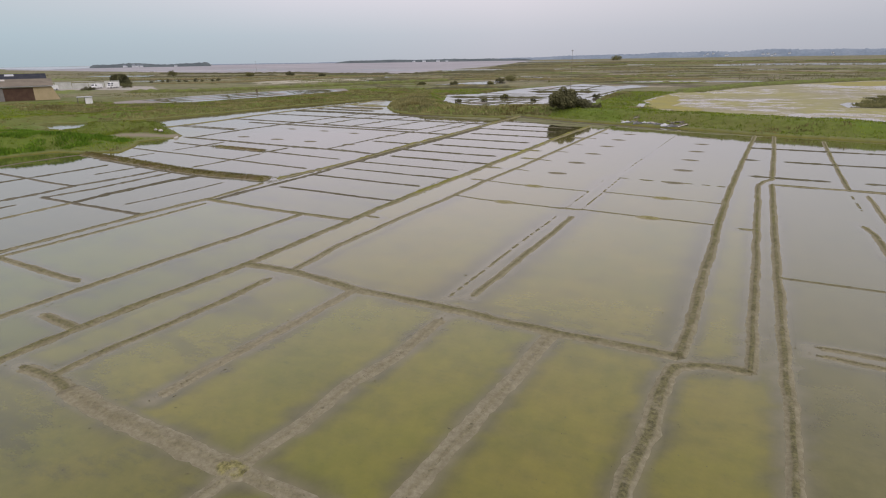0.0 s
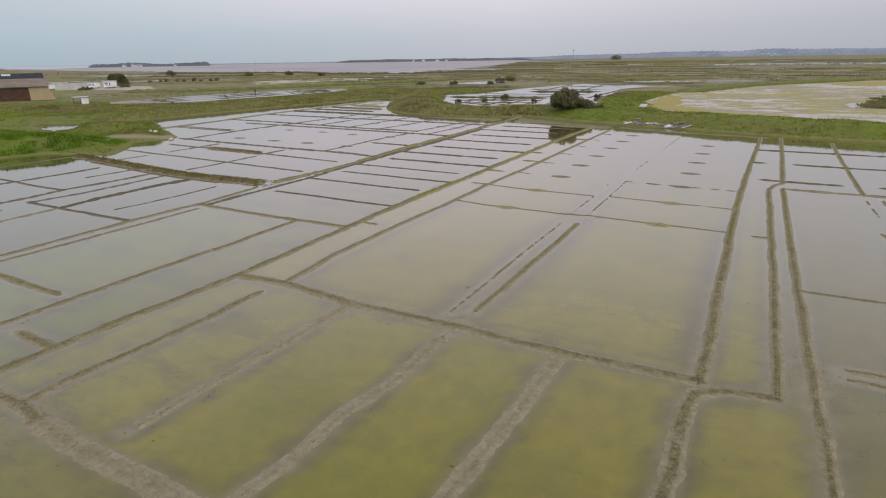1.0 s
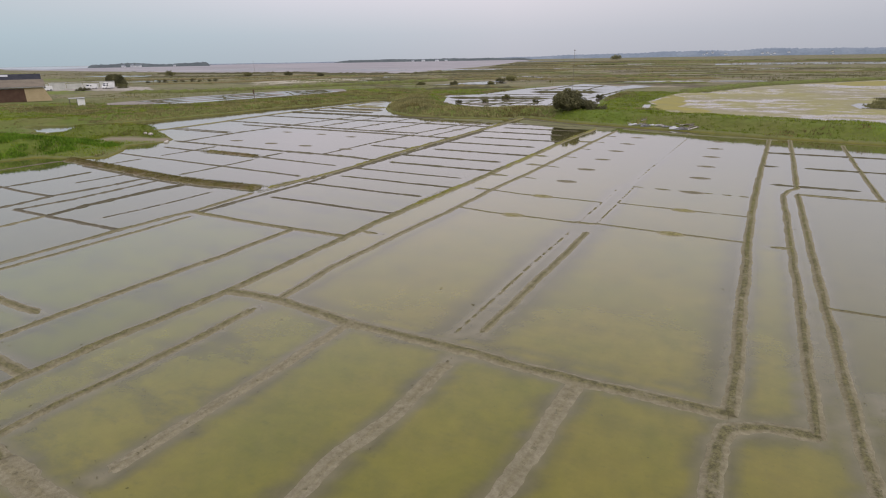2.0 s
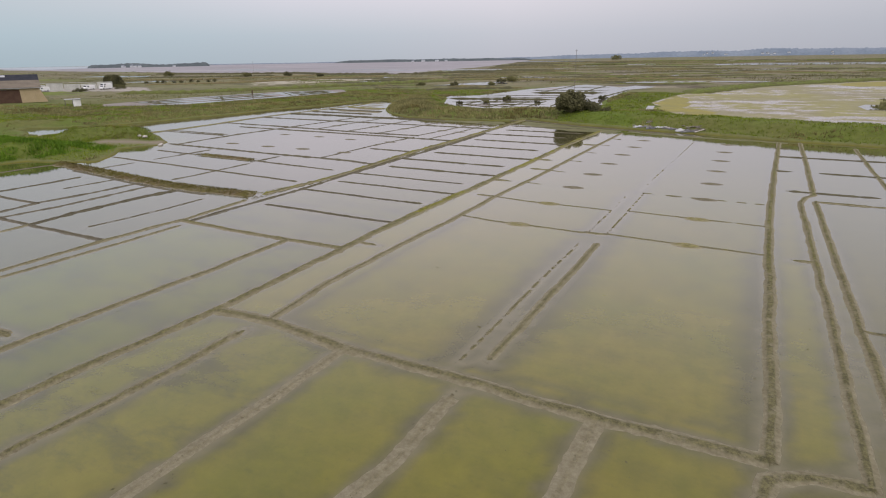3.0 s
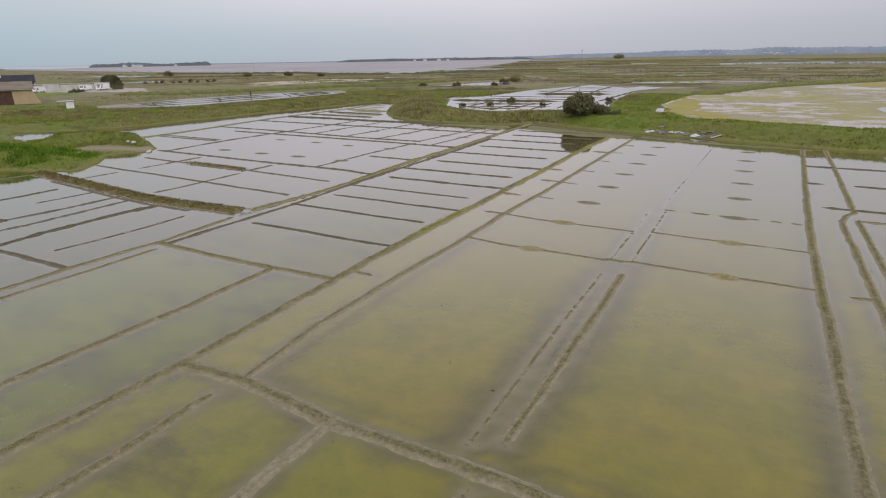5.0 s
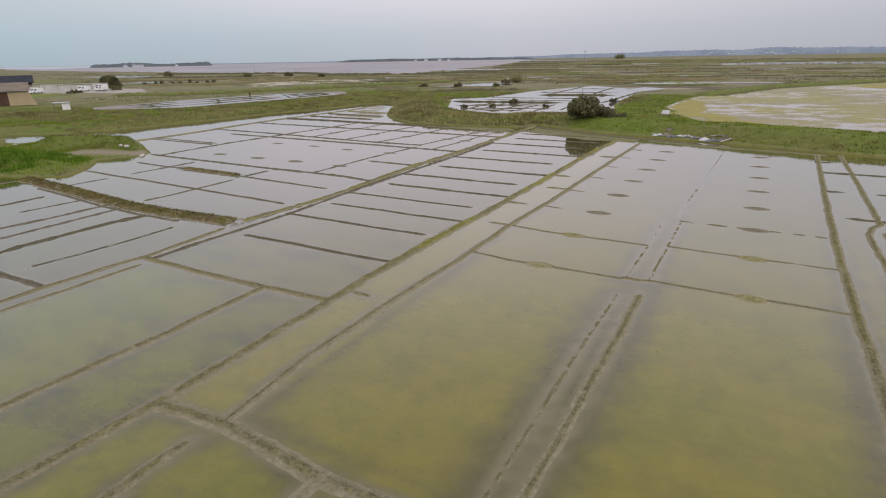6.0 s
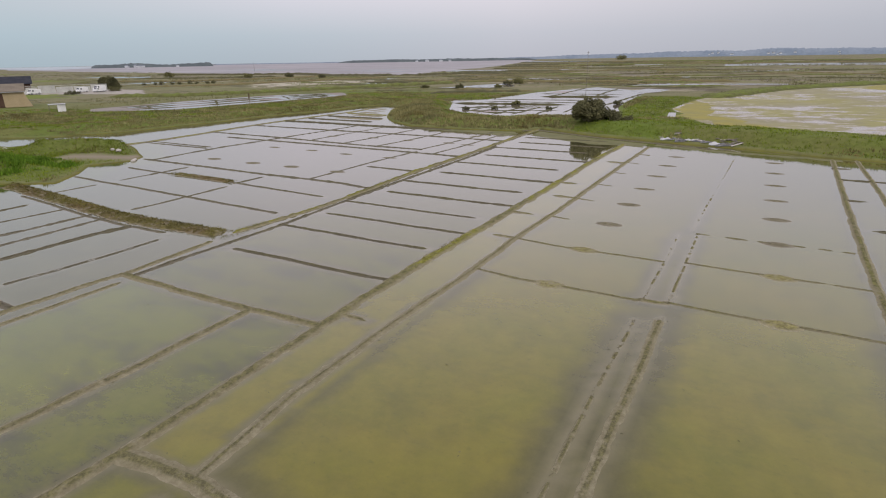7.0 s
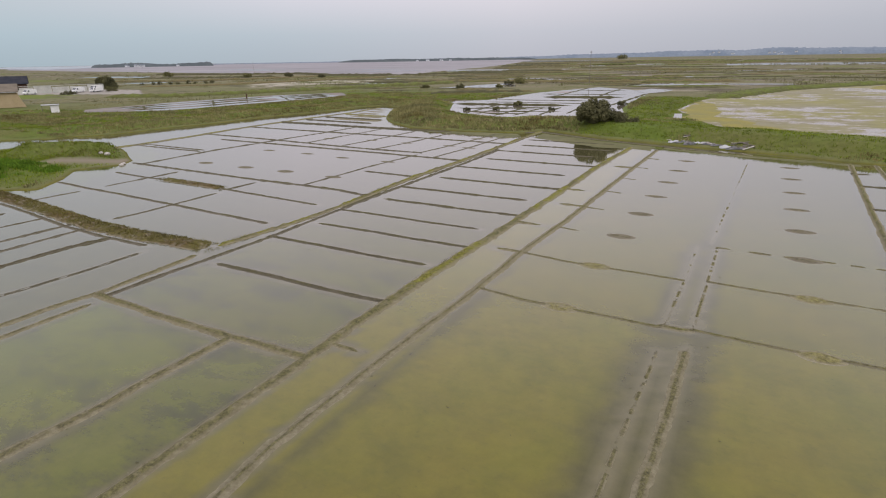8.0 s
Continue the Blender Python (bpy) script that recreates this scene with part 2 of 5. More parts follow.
M_DARK = bank_material("dark_clay", (0.095, 0.086, 0.064), (0.14, 0.126, 0.094), (0.068, 0.061, 0.036), (0.08, 0.078, 0.03), 0.6)
M_PALE = bank_material("pale_clay", (0.165, 0.149, 0.094), (0.215, 0.195, 0.132), (0.135, 0.121, 0.068))
M_MOUND = bank_material("mossy_clay", (0.19, 0.172, 0.115), (0.24, 0.218, 0.15), (0.16, 0.148, 0.062))
M_HEAP = bank_material("grey_clay", (0.14, 0.126, 0.095), (0.19, 0.17, 0.13), (0.12, 0.11, 0.072))
M_FLECK = leaf_material("drifting_weed", (0.05, 0.048, 0.024), (0.11, 0.1, 0.055))
M_LUMP = plain_material("broken_clay", (0.1, 0.09, 0.05), (0.175, 0.157, 0.1), 1.0)
M_GRASS = leaf_material("fresh_grass", (0.115, 0.165, 0.012), (0.165, 0.212, 0.022))
M_HERB = leaf_material("rank_herbs", (0.065, 0.135, 0.012), (0.115, 0.2, 0.018))
M_REED = leaf_material("olive_reed", (0.175, 0.172, 0.07), (0.235, 0.215, 0.11))
M_SEDGE = bank_material("dark_sedge", (0.08, 0.07, 0.046), (0.115, 0.1, 0.064), (0.068, 0.068, 0.03))
M_MAT = leaf_material("matted_weed", (0.098, 0.078, 0.024), (0.118, 0.118, 0.034))
M_MOSS = leaf_material("bank_moss", (0.11, 0.106, 0.024), (0.145, 0.138, 0.03))
M_RUSSET = leaf_material("russet_weed", (0.13, 0.105, 0.045), (0.165, 0.15, 0.06))
M_LEAF = leaf_material("dark_leaves", (0.075, 0.08, 0.042), (0.12, 0.117, 0.066))
M_TAMARISK = leaf_material("tamarisk_leaves", (0.1, 0.102, 0.052), (0.15, 0.145, 0.08))
M_SAGE = leaf_material("grey_leaves", (0.125, 0.132, 0.058), (0.175, 0.168, 0.08))
M_BARK = plain_material("bark", (0.058, 0.0464, 0.0348), (0.0928, 0.0754, 0.058))
M_MUDFLAT = plain_material("mudflat", (0.165, 0.158, 0.165), (0.25, 0.238, 0.245), 0.006, 0.6, 0.0, 0.02)
M_WHITE = plain_material("white_paint", (0.74, 0.74, 0.73), (0.66, 0.66, 0.64), 1.0, 0.4, 0.0, 0.03)
M_TIN = plain_material("grey_tin", (0.3, 0.31, 0.32), (0.38, 0.38, 0.38), 0.6, 0.5)
M_RENDER = plain_material("beige_render", (0.36, 0.29, 0.17), (0.4, 0.32, 0.2), 0.5)
M_GREYWALL = plain_material("grey_boards", (0.162, 0.15, 0.144), (0.198, 0.186, 0.174), 0.6)
M_DOOR = plain_material("brown_boards", (0.072, 0.042, 0.03), (0.096, 0.06, 0.042), 0.8)
M_ROOF = plain_material("fibre_cement", (0.135, 0.115, 0.088), (0.17, 0.146, 0.112), 0.4, 0.95)
M_ROOF.node_tree.nodes["Principled BSDF"].inputs["Specular IOR Level"].default_value = 0.1
M_SLATE = plain_material("slate", (0.022, 0.024, 0.032), (0.036, 0.038, 0.046), 0.5, 0.95)
M_SLATE.node_tree.nodes["Principled BSDF"].inputs["Specular IOR Level"].default_value = 0.1
M_FENCE = plain_material("grey_panels", (0.38, 0.385, 0.35), (0.5, 0.5, 0.46), 0.4)
M_CONCRETE = plain_material("pale_concrete", (0.36, 0.335, 0.3), (0.44, 0.41, 0.37), 0.4)
M_RUBBER = plain_material("rubber", (0.012, 0.012, 0.012), (0.018, 0.018, 0.018), 5.0)
M_TRACK = plain_material("gravel_track", (0.24, 0.222, 0.192), (0.288, 0.264, 0.228), 0.3)
M_WOOD = plain_material("grey_timber", (0.132, 0.114, 0.096), (0.18, 0.162, 0.138), 2.0)
M_SHEET = plain_material("grey_sheeting", (0.05, 0.052, 0.055), (0.2, 0.195, 0.185), 1.6, 0.7)
M_ALGAE = plain_material("algae_mat", (0.23, 0.2, 0.042), (0.185, 0.172, 0.06), 0.2, 0.8)
M_DRY = plain_material("dry_pan", (0.27, 0.25, 0.175), (0.33, 0.305, 0.24), 0.05)
M_GLASS, _, _, g_bsdf = material("dark_glass")
g_bsdf.inputs["Base Color"].default_value, g_bsdf.inputs["Roughness"].default_value = (0.03, 0.035, 0.04, 1), 0.08

# ---- mesh helpers ----


def mesh_of(name, verts, faces, mat, smooth=True):
    me = bpy.data.meshes.new(name)
    me.from_pydata([tuple(map(float, v)) for v in verts], [], [tuple(map(int, f)) for f in faces])
    me.materials.append(mat)
    if smooth:
        me.polygons.foreach_set("use_smooth", [True] * len(me.polygons))
    me.update()
    return me


def floats(me, name, values):
    att = me.attributes.new(name, "FLOAT", "POINT")
    att.data.foreach_set("value", np.asarray(values, dtype=np.float32))


def part(name, bm, mat, parent, label=""):
    """Links a bmesh as one mesh under a thing or a part."""
    me = bpy.data.meshes.new(name)
    bm.to_mesh(me)
    bm.free()
    me.materials.append(mat)
    ob = new(name, me)
    ob.parent = parent
    return tagged(ob, label)


def thing(name, label, category, group="", at=(0, 0, 0), turn=0.0):
    ob = new(name)
    ob.matrix_world = pose(*at, 0, 0, turn)
    return tagged(ob, label, category, group)


def box(x0, y0, z0, x1, y1, z1, bevel=0.0):
    bm = bmesh.new()
    bmesh.ops.create_cube(bm, size=1, matrix=Matrix.LocRotScale(((x0 + x1) / 2, (y0 + y1) / 2, (z0 + z1) / 2), None, (x1 - x0, y1 - y0, z1 - z0)))
    if bevel:
        bmesh.ops.bevel(bm, geom=bm.edges[:], offset=bevel, segments=2, affect="EDGES", profile=0.5)
    return bm


def rod(a, b, r0, r1=None, sides=8):
    a, b = Vector(a), Vector(b)
    bm = bmesh.new()
    turn = (b - a).to_track_quat("Z", "Y").to_matrix().to_4x4()
    bmesh.ops.create_cone(bm, cap_ends=True, segments=sides, radius1=r0, radius2=r0 if r1 is None else r1, depth=(b - a).length, matrix=Matrix.Translation((a + b) / 2) @ turn)
    return bm


def prism(outline, depth0, depth1, axis="x"):
    """An outline in the upright plane, pushed along an axis."""
    bm = bmesh.new()
    ends = []
    for d in (depth0, depth1):
        ends.append([bm.verts.new((d, u, v) if axis == "x" else (u, d, v)) for u, v in outline])
    n = len(outline)
    for i in range(n):
        bm.faces.new((ends[0][i], ends[0][(i + 1) % n], ends[1][(i + 1) % n], ends[1][i]))
    bm.faces.new(ends[0])
    bm.faces.new(ends[1])
    bmesh.ops.recalc_face_normals(bm, faces=bm.faces[:])
    return bm


def sheet(name, outline, z, mat, label, category="water"):
    """A flat sheet with a given outline, of the setting."""
    me = bpy.data.meshes.new(name)
    bm = bmesh.new()
    bm.faces.new([bm.verts.new((x, y, z)) for x, y in outline])
    bmesh.ops.triangulate(bm, faces=bm.faces[:])
    bmesh.ops.recalc_face_normals(bm, faces=bm.faces[:])
    if bm.faces[:][0].normal.z < 0:
        bmesh.ops.reverse_faces(bm, faces=bm.faces[:])
    bm.to_mesh(me)
    bm.free()
    me.materials.append(mat)
    return tagged(new(name, me), label, category, kind="structure")


def ragged(outline, amount, step, seed):
    """The outline with more corners and an uneven edge."""
    out, n = [], len(outline)
    for i in range(n):
        a, b = Vector(outline[i]), Vector(outline[(i + 1) % n])
        k = max(1, int((b - a).length / step))
        side = Vector((-(b - a).y, (b - a).x)).normalized()
        for j in range(k):
            p = a.lerp(b, j / k)
            q = p + side * amount * noise.noise((p.x / step / 1.7 + seed, p.y / step / 1.7, seed)) * (1 if j else 0.4)
            out.append((q.x, q.y))
    return out


def inside(px, py, outline):
    hit = np.zeros(px.shape, bool)
    n = len(outline)
    for i in range(n):
        (xa, ya), (xb, yb) = outline[i], outline[(i + 1) % n]
        cross = (ya > py) != (yb > py)
        with np.errstate(divide="ignore", invalid="ignore"):
            hit ^= cross & (px < (xb - xa) * (py - ya) / (yb - ya + 1e-12) + xa)
    return hit


def gap_to(px, py, segments):
    """The distance of points to the nearest of some segments."""
    best = np.full(px.shape, 1e9)
    for xa, ya, xb, yb in segments:
        dx, dy = xb - xa, yb - ya
        k = np.clip(((px - xa) * dx + (py - ya) * dy) / (dx * dx + dy * dy + 1e-9), 0, 1)
        best = np.minimum(best, np.hypot(px - xa - k * dx, py - ya - k * dy))
    return best


def ring(outline):
    return [(*outline[i], *outline[(i + 1) % len(outline)]) for i in range(len(outline))]


def smooth(a, b, v):
    k = np.clip((v - a) / (b - a), 0, 1)  # b may lie below a
    return k * k * (3 - 2 * k)


def waves(px, py, size, seed):
    """A soft noise of -1 to 1 out of some waves."""
    rng = np.random.RandomState(seed)
    out = np.zeros(px.shape)
    for octave in range(9):
        a, ph, f = rng.uniform(0, 6.283), rng.uniform(0, 6.283), rng.uniform(0.6, 2.2) / size
        out += np.sin((px * math.cos(a) + py * math.sin(a)) * f * 6.283 + ph + 1.3 * np.sin((py * math.cos(a) - px * math.sin(a)) * f * 4 + ph * 2))
    return out / 5


def spot(bearing, distance):
    """A place by its bearing from north (to the right) and its distance."""
    return distance * math.sin(radians(bearing)), distance * math.cos(radians(bearing))


# ---- the plan: the banks between the pans ----
BANKS = []


BERMS = {}


def plan(kind, width, height, *points, broken=0.0, berm=0.0):
    """A bank along some points; berm: the width of its wet margin, where that is wide."""
    if berm:
        BERMS[len(BANKS)] = berm
    BANKS.append((kind, width, height, points, broken))


# the front field
plan("clay", 0.6, 0.16, (-20.83, 20.66), (-17.81, 20.87), (-13.63, 20.30), (-9.12, 20.41), (-5.81, 20.22), (-3.51, 20.22), (-1.41, 20.32), (0.59, 20.33), berm=0.24)
plan("pale", 0.3, 0.05, (-13.68, 20.20), (-13.73, 16.91), (-13.90, 14.20), (-14.00, 11.70), (-14.10, 9.90), berm=0.26)
plan("pale", 0.34, 0.04, (-8.51, 19.62), (-8.50, 15.93), (-8.90, 13.50), (-8.90, 11.20), (-9.20, 9.00), berm=0.28)
plan("pale", 0.38, 0.03, (-4.01, 19.92), (-4.19, 16.24), (-4.40, 13.00), (-4.60, 10.50), (-4.80, 6.00), (-5.00, -10.00), berm=0.3)
plan("weedy", 0.5, 0.14, (-18.31, 19.87), (-18.26, 16.70), (-18.40, 13.90), (-18.60, 11.60), (-18.60, 9.40))
plan("clay", 0.5, 0.08, (-20.50, 9.20), (-18.40, 9.30), (-17.20, 9.10))
plan("pale", 0.65, 0.08, (-17.20, 9.10), (-14.90, 8.90), (-12.50, 8.90), (-9.20, 8.90), berm=0.3)
plan("pale", 0.5, 0.06, (-9.40, 8.90), (-8.00, 8.90), (-6.90, 8.90), (-4.80, 8.60))
plan("pale", 0.5, 0.06, (-9.10, 9.00), (-9.20, 7.80), (-9.30, 2.00), (-9.40, -12.00))
plan("clay", 0.55, 0.1, (-24.60, 12.10), (-21.70, 12.00))
plan("clay", 0.6, 0.1, (2.88, 20.33), (1.59, 20.13), (0.59, 19.53), (0.35, 18.54), (0.32, 15.45), (0.10, 13.00), (0.00, 4.00), (-0.20, -14.00))
# the long dikes
plan("weedy", 0.7, 0.2, (-21.20, -12.00), (-21.40, 9.00), (-21.50, 14.00), (-21.03, 19.86), (-21.03, 25.85), (-21.23, 31.81), (-21.23, 39.71), (-20.83, 51.46), (-20.64, 61.18), (-20.44, 75.62), (-19.66, 90.83))
plan("clay", 0.22, 0.12, (-18.11, 21.07), (-18.52, 25.36), (-18.42, 31.81), (-18.03, 39.41), (-18.04, 45.59), (-17.55, 53.40), (-17.36, 61.16), (-16.99, 73.66), (-16.43, 89.83), berm=0.3)
plan("clay", 0.55, 0.12, (-25.80, -6.00), (-25.70, 12.00), (-25.63, 17.89), (-25.37, 23.84), (-25.36, 29.82))
plan("weedy", 0.55, 0.15, (-35.06, 30.21), (-29.80, 29.91), (-25.46, 29.92), (-21.33, 30.02))
plan("clay", 0.5, 0.14, (-35.68, 15.36), (-35.75, 19.87), (-35.79, 24.82), (-35.68, 27.81), (-35.36, 30.80), (-35.54, 33.79), (-35.73, 36.76))
plan("clay", 0.4, 0.1, (-34.80, 9.00), (-34.77, 15.36), (-34.54, 19.87), (-34.37, 24.82), (-34.35, 29.41))
plan("weedy", 0.42, 0.25, (-35.92, 38.34), (-35.60, 41.70), (-35.17, 45.64), (-35.14, 51.53), (-35.51, 57.40), (-35.68, 63.23), (-35.43, 70.97), (-35.48, 80.58), (-35.69, 95.81), (-35.46, 101.47))
plan("clay", 0.36, 0.16, (-34.65, 30.21), (-34.63, 33.79), (-34.41, 37.75), (-34.29, 41.70), (-34.46, 46.62), (-34.62, 55.44), (-34.59, 61.28), (-34.44, 70.96), (-34.67, 82.48))
plan("russet", 1.5, 0.35, (-68.58, 40.38), (-60.40, 39.47), (-53.78, 38.57), (-48.18, 37.86), (-43.11, 37.76), (-39.06, 37.95), (-36.43, 37.95))
plan("clay", 0.5, 0.1, (-68.6, 30.6), (-69.0, 34.0), (-68.8, 37.6), (-68.4, 40.2))
plan("clay", 0.35, 0.1, (-62.97, 38.48), (-56.85, 37.77), (-49.72, 36.77), (-44.64, 36.47), (-40.08, 36.47))
# the small pans
plan("clay", 0.45, 0.12, (-34.77, 15.26), (-30.50, 15.17), (-26.55, 15.08))
plan("clay", 0.5, 0.15, (-48.53, 24.86), (-44.44, 24.80), (-40.57, 24.81), (-36.10, 24.82))
plan("clay", 0.35, 0.12, (-44.04, 13.86), (-44.10, 19.85), (-44.24, 24.90))
plan("dark", 0.35, 0.1, (-47.93, 14.86), (-47.64, 22.76))
plan("clay", 0.4, 0.14, (-50.70, 15.87), (-50.25, 25.89), (-50.73, 28.79), (-50.17, 32.79), (-50.12, 37.17))
plan("clay", 0.35, 0.12, (-48.33, 24.96), (-47.77, 28.79), (-47.92, 33.98), (-47.99, 36.97))
plan("dark", 0.4, 0.2, (-44.24, 24.90), (-44.62, 27.90), (-44.59, 31.29), (-44.66, 34.08), (-44.14, 36.17))
plan("dark", 0.4, 0.014, (-39.85, 25.91), (-39.53, 28.81), (-39.30, 31.80), (-39.37, 35.6), broken=0.2)
plan("dark", 0.4, 0.12, (-59.32, 19.89), (-58.71, 28.88), (-58.35, 32.79), (-58.39, 36.98))
plan("clay", 0.45, 0.12, (-65.14, 29.07), (-58.71, 28.88), (-54.82, 28.59), (-50.53, 28.69))
plan("dark", 0.3, 0.08, (-54.37, 32.39), (-53.90, 37.17))
# the wide pans behind the russet dike
plan("clay", 0.45, 0.1, (-67.45, 51.69), (-61.55, 51.17), (-56.97, 51.24), (-53.41, 51.03), (-48.76, 50.61), (-43.20, 50.10), (-36.76, 49.58))
plan("russet", 0.9, 0.25, (-58.69, 51.25), (-55.14, 51.14), (-51.59, 50.92), (-49.57, 50.81))
plan("clay", 0.35, 0.08, (-61.01, 46.02), (-60.83, 51.36), (-60.77, 55.00))
plan("clay", 0.5, 0.12, (-68.07, 45.95), (-62.04, 45.43), (-57.36, 45.22), (-51.97, 44.81), (-45.68, 44.39), (-41.44, 44.09), (-36.69, 43.78))
plan("clay", 0.35, 0.08, (-61.31, 40.17), (-61.04, 44.54))
plan("clay", 0.4, 0.1, (-48.68, 39.25), (-48.35, 41.83), (-48.41, 45.19), (-48.37, 49.43))
plan("weedy", 0.8, 0.15, (-85.36, 62.15), (-84.93, 67.06), (-85.24, 75.37), (-86.42, 85.10), (-86.80, 93.78), (-86.48, 106.21), (-85.73, 119.44), (-87.29, 132.60))
plan("clay", 0.4, 0.1, (-85.47, 66.18), (-76.67, 65.81), (-70.46, 65.66))
plan("clay", 0.4, 0.1, (-85.44, 67.46), (-76.65, 66.89), (-70.64, 66.64))
plan("clay", 0.45, 0.1, (-69.21, 56.23), (-69.61, 62.03), (-69.71, 67.41), (-69.07, 74.22), (-68.64, 81.00), (-68.01, 87.73), (-67.55, 96.34))
plan("clay", 0.55, 0.12, (-71.35, 56.25), (-63.61, 55.81), (-58.63, 55.58), (-49.62, 55.04), (-43.77, 55.00), (-38.94, 54.78), (-35.83, 54.08))
plan("dark", 0.35, 0.1, (-48.75, 51.11), (-48.62, 54.25))
plan("clay", 0.3, 0.08, (-43.46, 55.10), (-43.33, 59.40), (-43.27, 65.24), (-42.94, 69.11), (-42.39, 74.90))
plan("clay", 0.45, 0.1, (-42.49, 63.19), (-35.58, 62.75))
plan("clay", 0.7, 0.12, (-78.09, 75.39), (-70.17, 74.92), (-58.15, 74.40), (-50.31, 74.02), (-45.00, 73.68), (-39.91, 73.33), (-35.62, 73.00))
plan("clay", 0.5, 0.12, (-85.14, 79.17), (-72.64, 78.34), (-65.47, 77.67), (-57.01, 76.71), (-50.79, 76.15), (-42.68, 76.06))
plan("clay", 0.5, 0.12, (-86.40, 89.54), (-75.26, 88.99), (-65.38, 88.56), (-56.35, 88.33), (-48.55, 88.12), (-35.93, 87.27))
plan("dark", 1.0, 0.25, (-86.19, 97.80), (-75.38, 97.43), (-66.04, 96.51), (-57.53, 96.36), (-48.57, 96.02))
plan("clay", 0.3, 0.08, (-62.66, 76.29), (-62.45, 83.04), (-61.91, 91.47), (-61.73, 96.24))
plan("clay", 0.3, 0.08, (-56.11, 76.02), (-55.31, 83.52), (-54.75, 95.18))
plan("clay", 0.3, 0.08, (-49.99, 75.76), (-49.01, 82.77), (-48.33, 90.31), (-48.17, 95.54))
plan("clay", 0.3, 0.08, (-42.88, 75.87), (-42.13, 82.58), (-41.26, 91.16), (-41.12, 96.85))
plan("clay", 0.3, 0.08, (-39.61, 73.52), (-38.95, 81.87), (-38.66, 94.91))
plan("dark", 0.9, 0.2, (-85.54, 103.33), (-77.48, 102.71), (-68.45, 102.07))
plan("dark", 0.9, 0.2, (-85.39, 109.04), (-77.35, 108.40), (-69.84, 107.78))
plan("weedy", 0.9, 0.2, (-85.22, 115.66), (-79.22, 114.59), (-73.22, 113.99))
for y, west, east in ((106.2, -81.0, -69.0), (112.0, -81.0, -72.5), (118.0, -83.5, -77.5), (122.5, -84.5, -79.0), (127.0, -86.0, -81.5)):
    plan("pale", 3.2, 0.07, (west, y + 0.5), ((west + east) / 2, y), (east, y - 0.4))
# the strip between two long dikes: fingers from either side in turn
for row, near in enumerate((36.0, 41.4, 45.3, 49.1, 53.5, 58.2, 63.3, 69.4, 75.2, 81.3, 86.7, 91.9)):
    west, east = (-33.5 - 0.1 * (row % 3), -21.0) if row % 2 == 0 else (-34.6, -22.1 + 0.1 * (row % 3))
    plan("dark", 0.45, 0.1, (west, near + 0.15), (west + 4, near + 0.1), (east - 4, near - 0.1), (east, near - 0.1))
# stubs in the narrow canal
for near, west, east in [(31.4, -20.7, -19.4), (45.8, -19.9, -18.4), (51.8, -20.4, -18.7), (58.2, -19.6, -17.8), (63.6, -20.3, -18.4), (76.2, -19.3, -17.1)]:
    plan("clay", 0.4, 0.1, (west, near), ((west + east) / 2, near), (east, near - 0.05))
# the harvest pans: thin sills with a mound in each, drowned but for a short spur farther off
for row in range(8):
    near, drift = 39.1 + 6.16 * row, 0.18 * row
    west = -17.95 + 0.2 * row
    if row < 2:
        plan("thread", 0.2, 0.05, (west, near + 0.45), (-15.5 + drift, near + 0.05), (-13.6 + drift, near), (-11.5 + drift, near), (-9.3 + drift * 0.5, near - 0.1), broken=0.12)
    else:
        plan("thread", 0.18, 0.05, (west, near + 0.45), (west + 1.2, near + 0.2), (west + 2.1 - 0.1 * row, near + 0.1))
    if row < 3:
        plan("thread", 0.2, 0.05, (-7.8 + drift * 0.5, near + 0.25), (-5.6 + drift, near + 0.1), (-3.2 + drift * 0.6, near), (-1.0 + drift * 0.6, near), (0.8 + drift * 0.3, near - 0.1), broken=(0.12, 0.3, 0.6)[row])
# the sunken path between the harvest pans
plan("clay", 0.2, 0.05, (-9.27, 21.31), (-9.19, 24.98), (-9.11, 30.33), (-8.89, 36.74), broken=0.5)
plan("clay", 0.34, 0.06, (-8.37, 21.70), (-8.15, 27.66), (-7.98, 32.80), (-7.90, 37.52), broken=0.1)
plan("clay", 0.15, 0.035, (-8.95, 39.10), (-8.74, 45.27), (-8.62, 51.41), broken=0.62)
plan("clay", 0.17, 0.035, (-7.81, 39.29), (-7.69, 44.19), (-7.53, 51.40), broken=0.55)
plan("clay", 0.14, 0.02, (-7.93, 52.37), (-7.30, 64.94), (-6.25, 85.90), broken=0.62)
plan("clay", 0.35, 0.06, (-9.05, 39.20), (-8.36, 39.15), (-7.76, 39.29), broken=0.3)
# the low bank along the foot of the levee, with a ditch behind it
plan("clay", 0.7, 0.14, (-38.0, 98.6), (-35.6, 101.2), (-30.0, 98.4), (-25.0, 95.6), (-19.8, 93.8), (-16.4, 92.6), (-12.2, 91.2), (-8.6, 89.6))
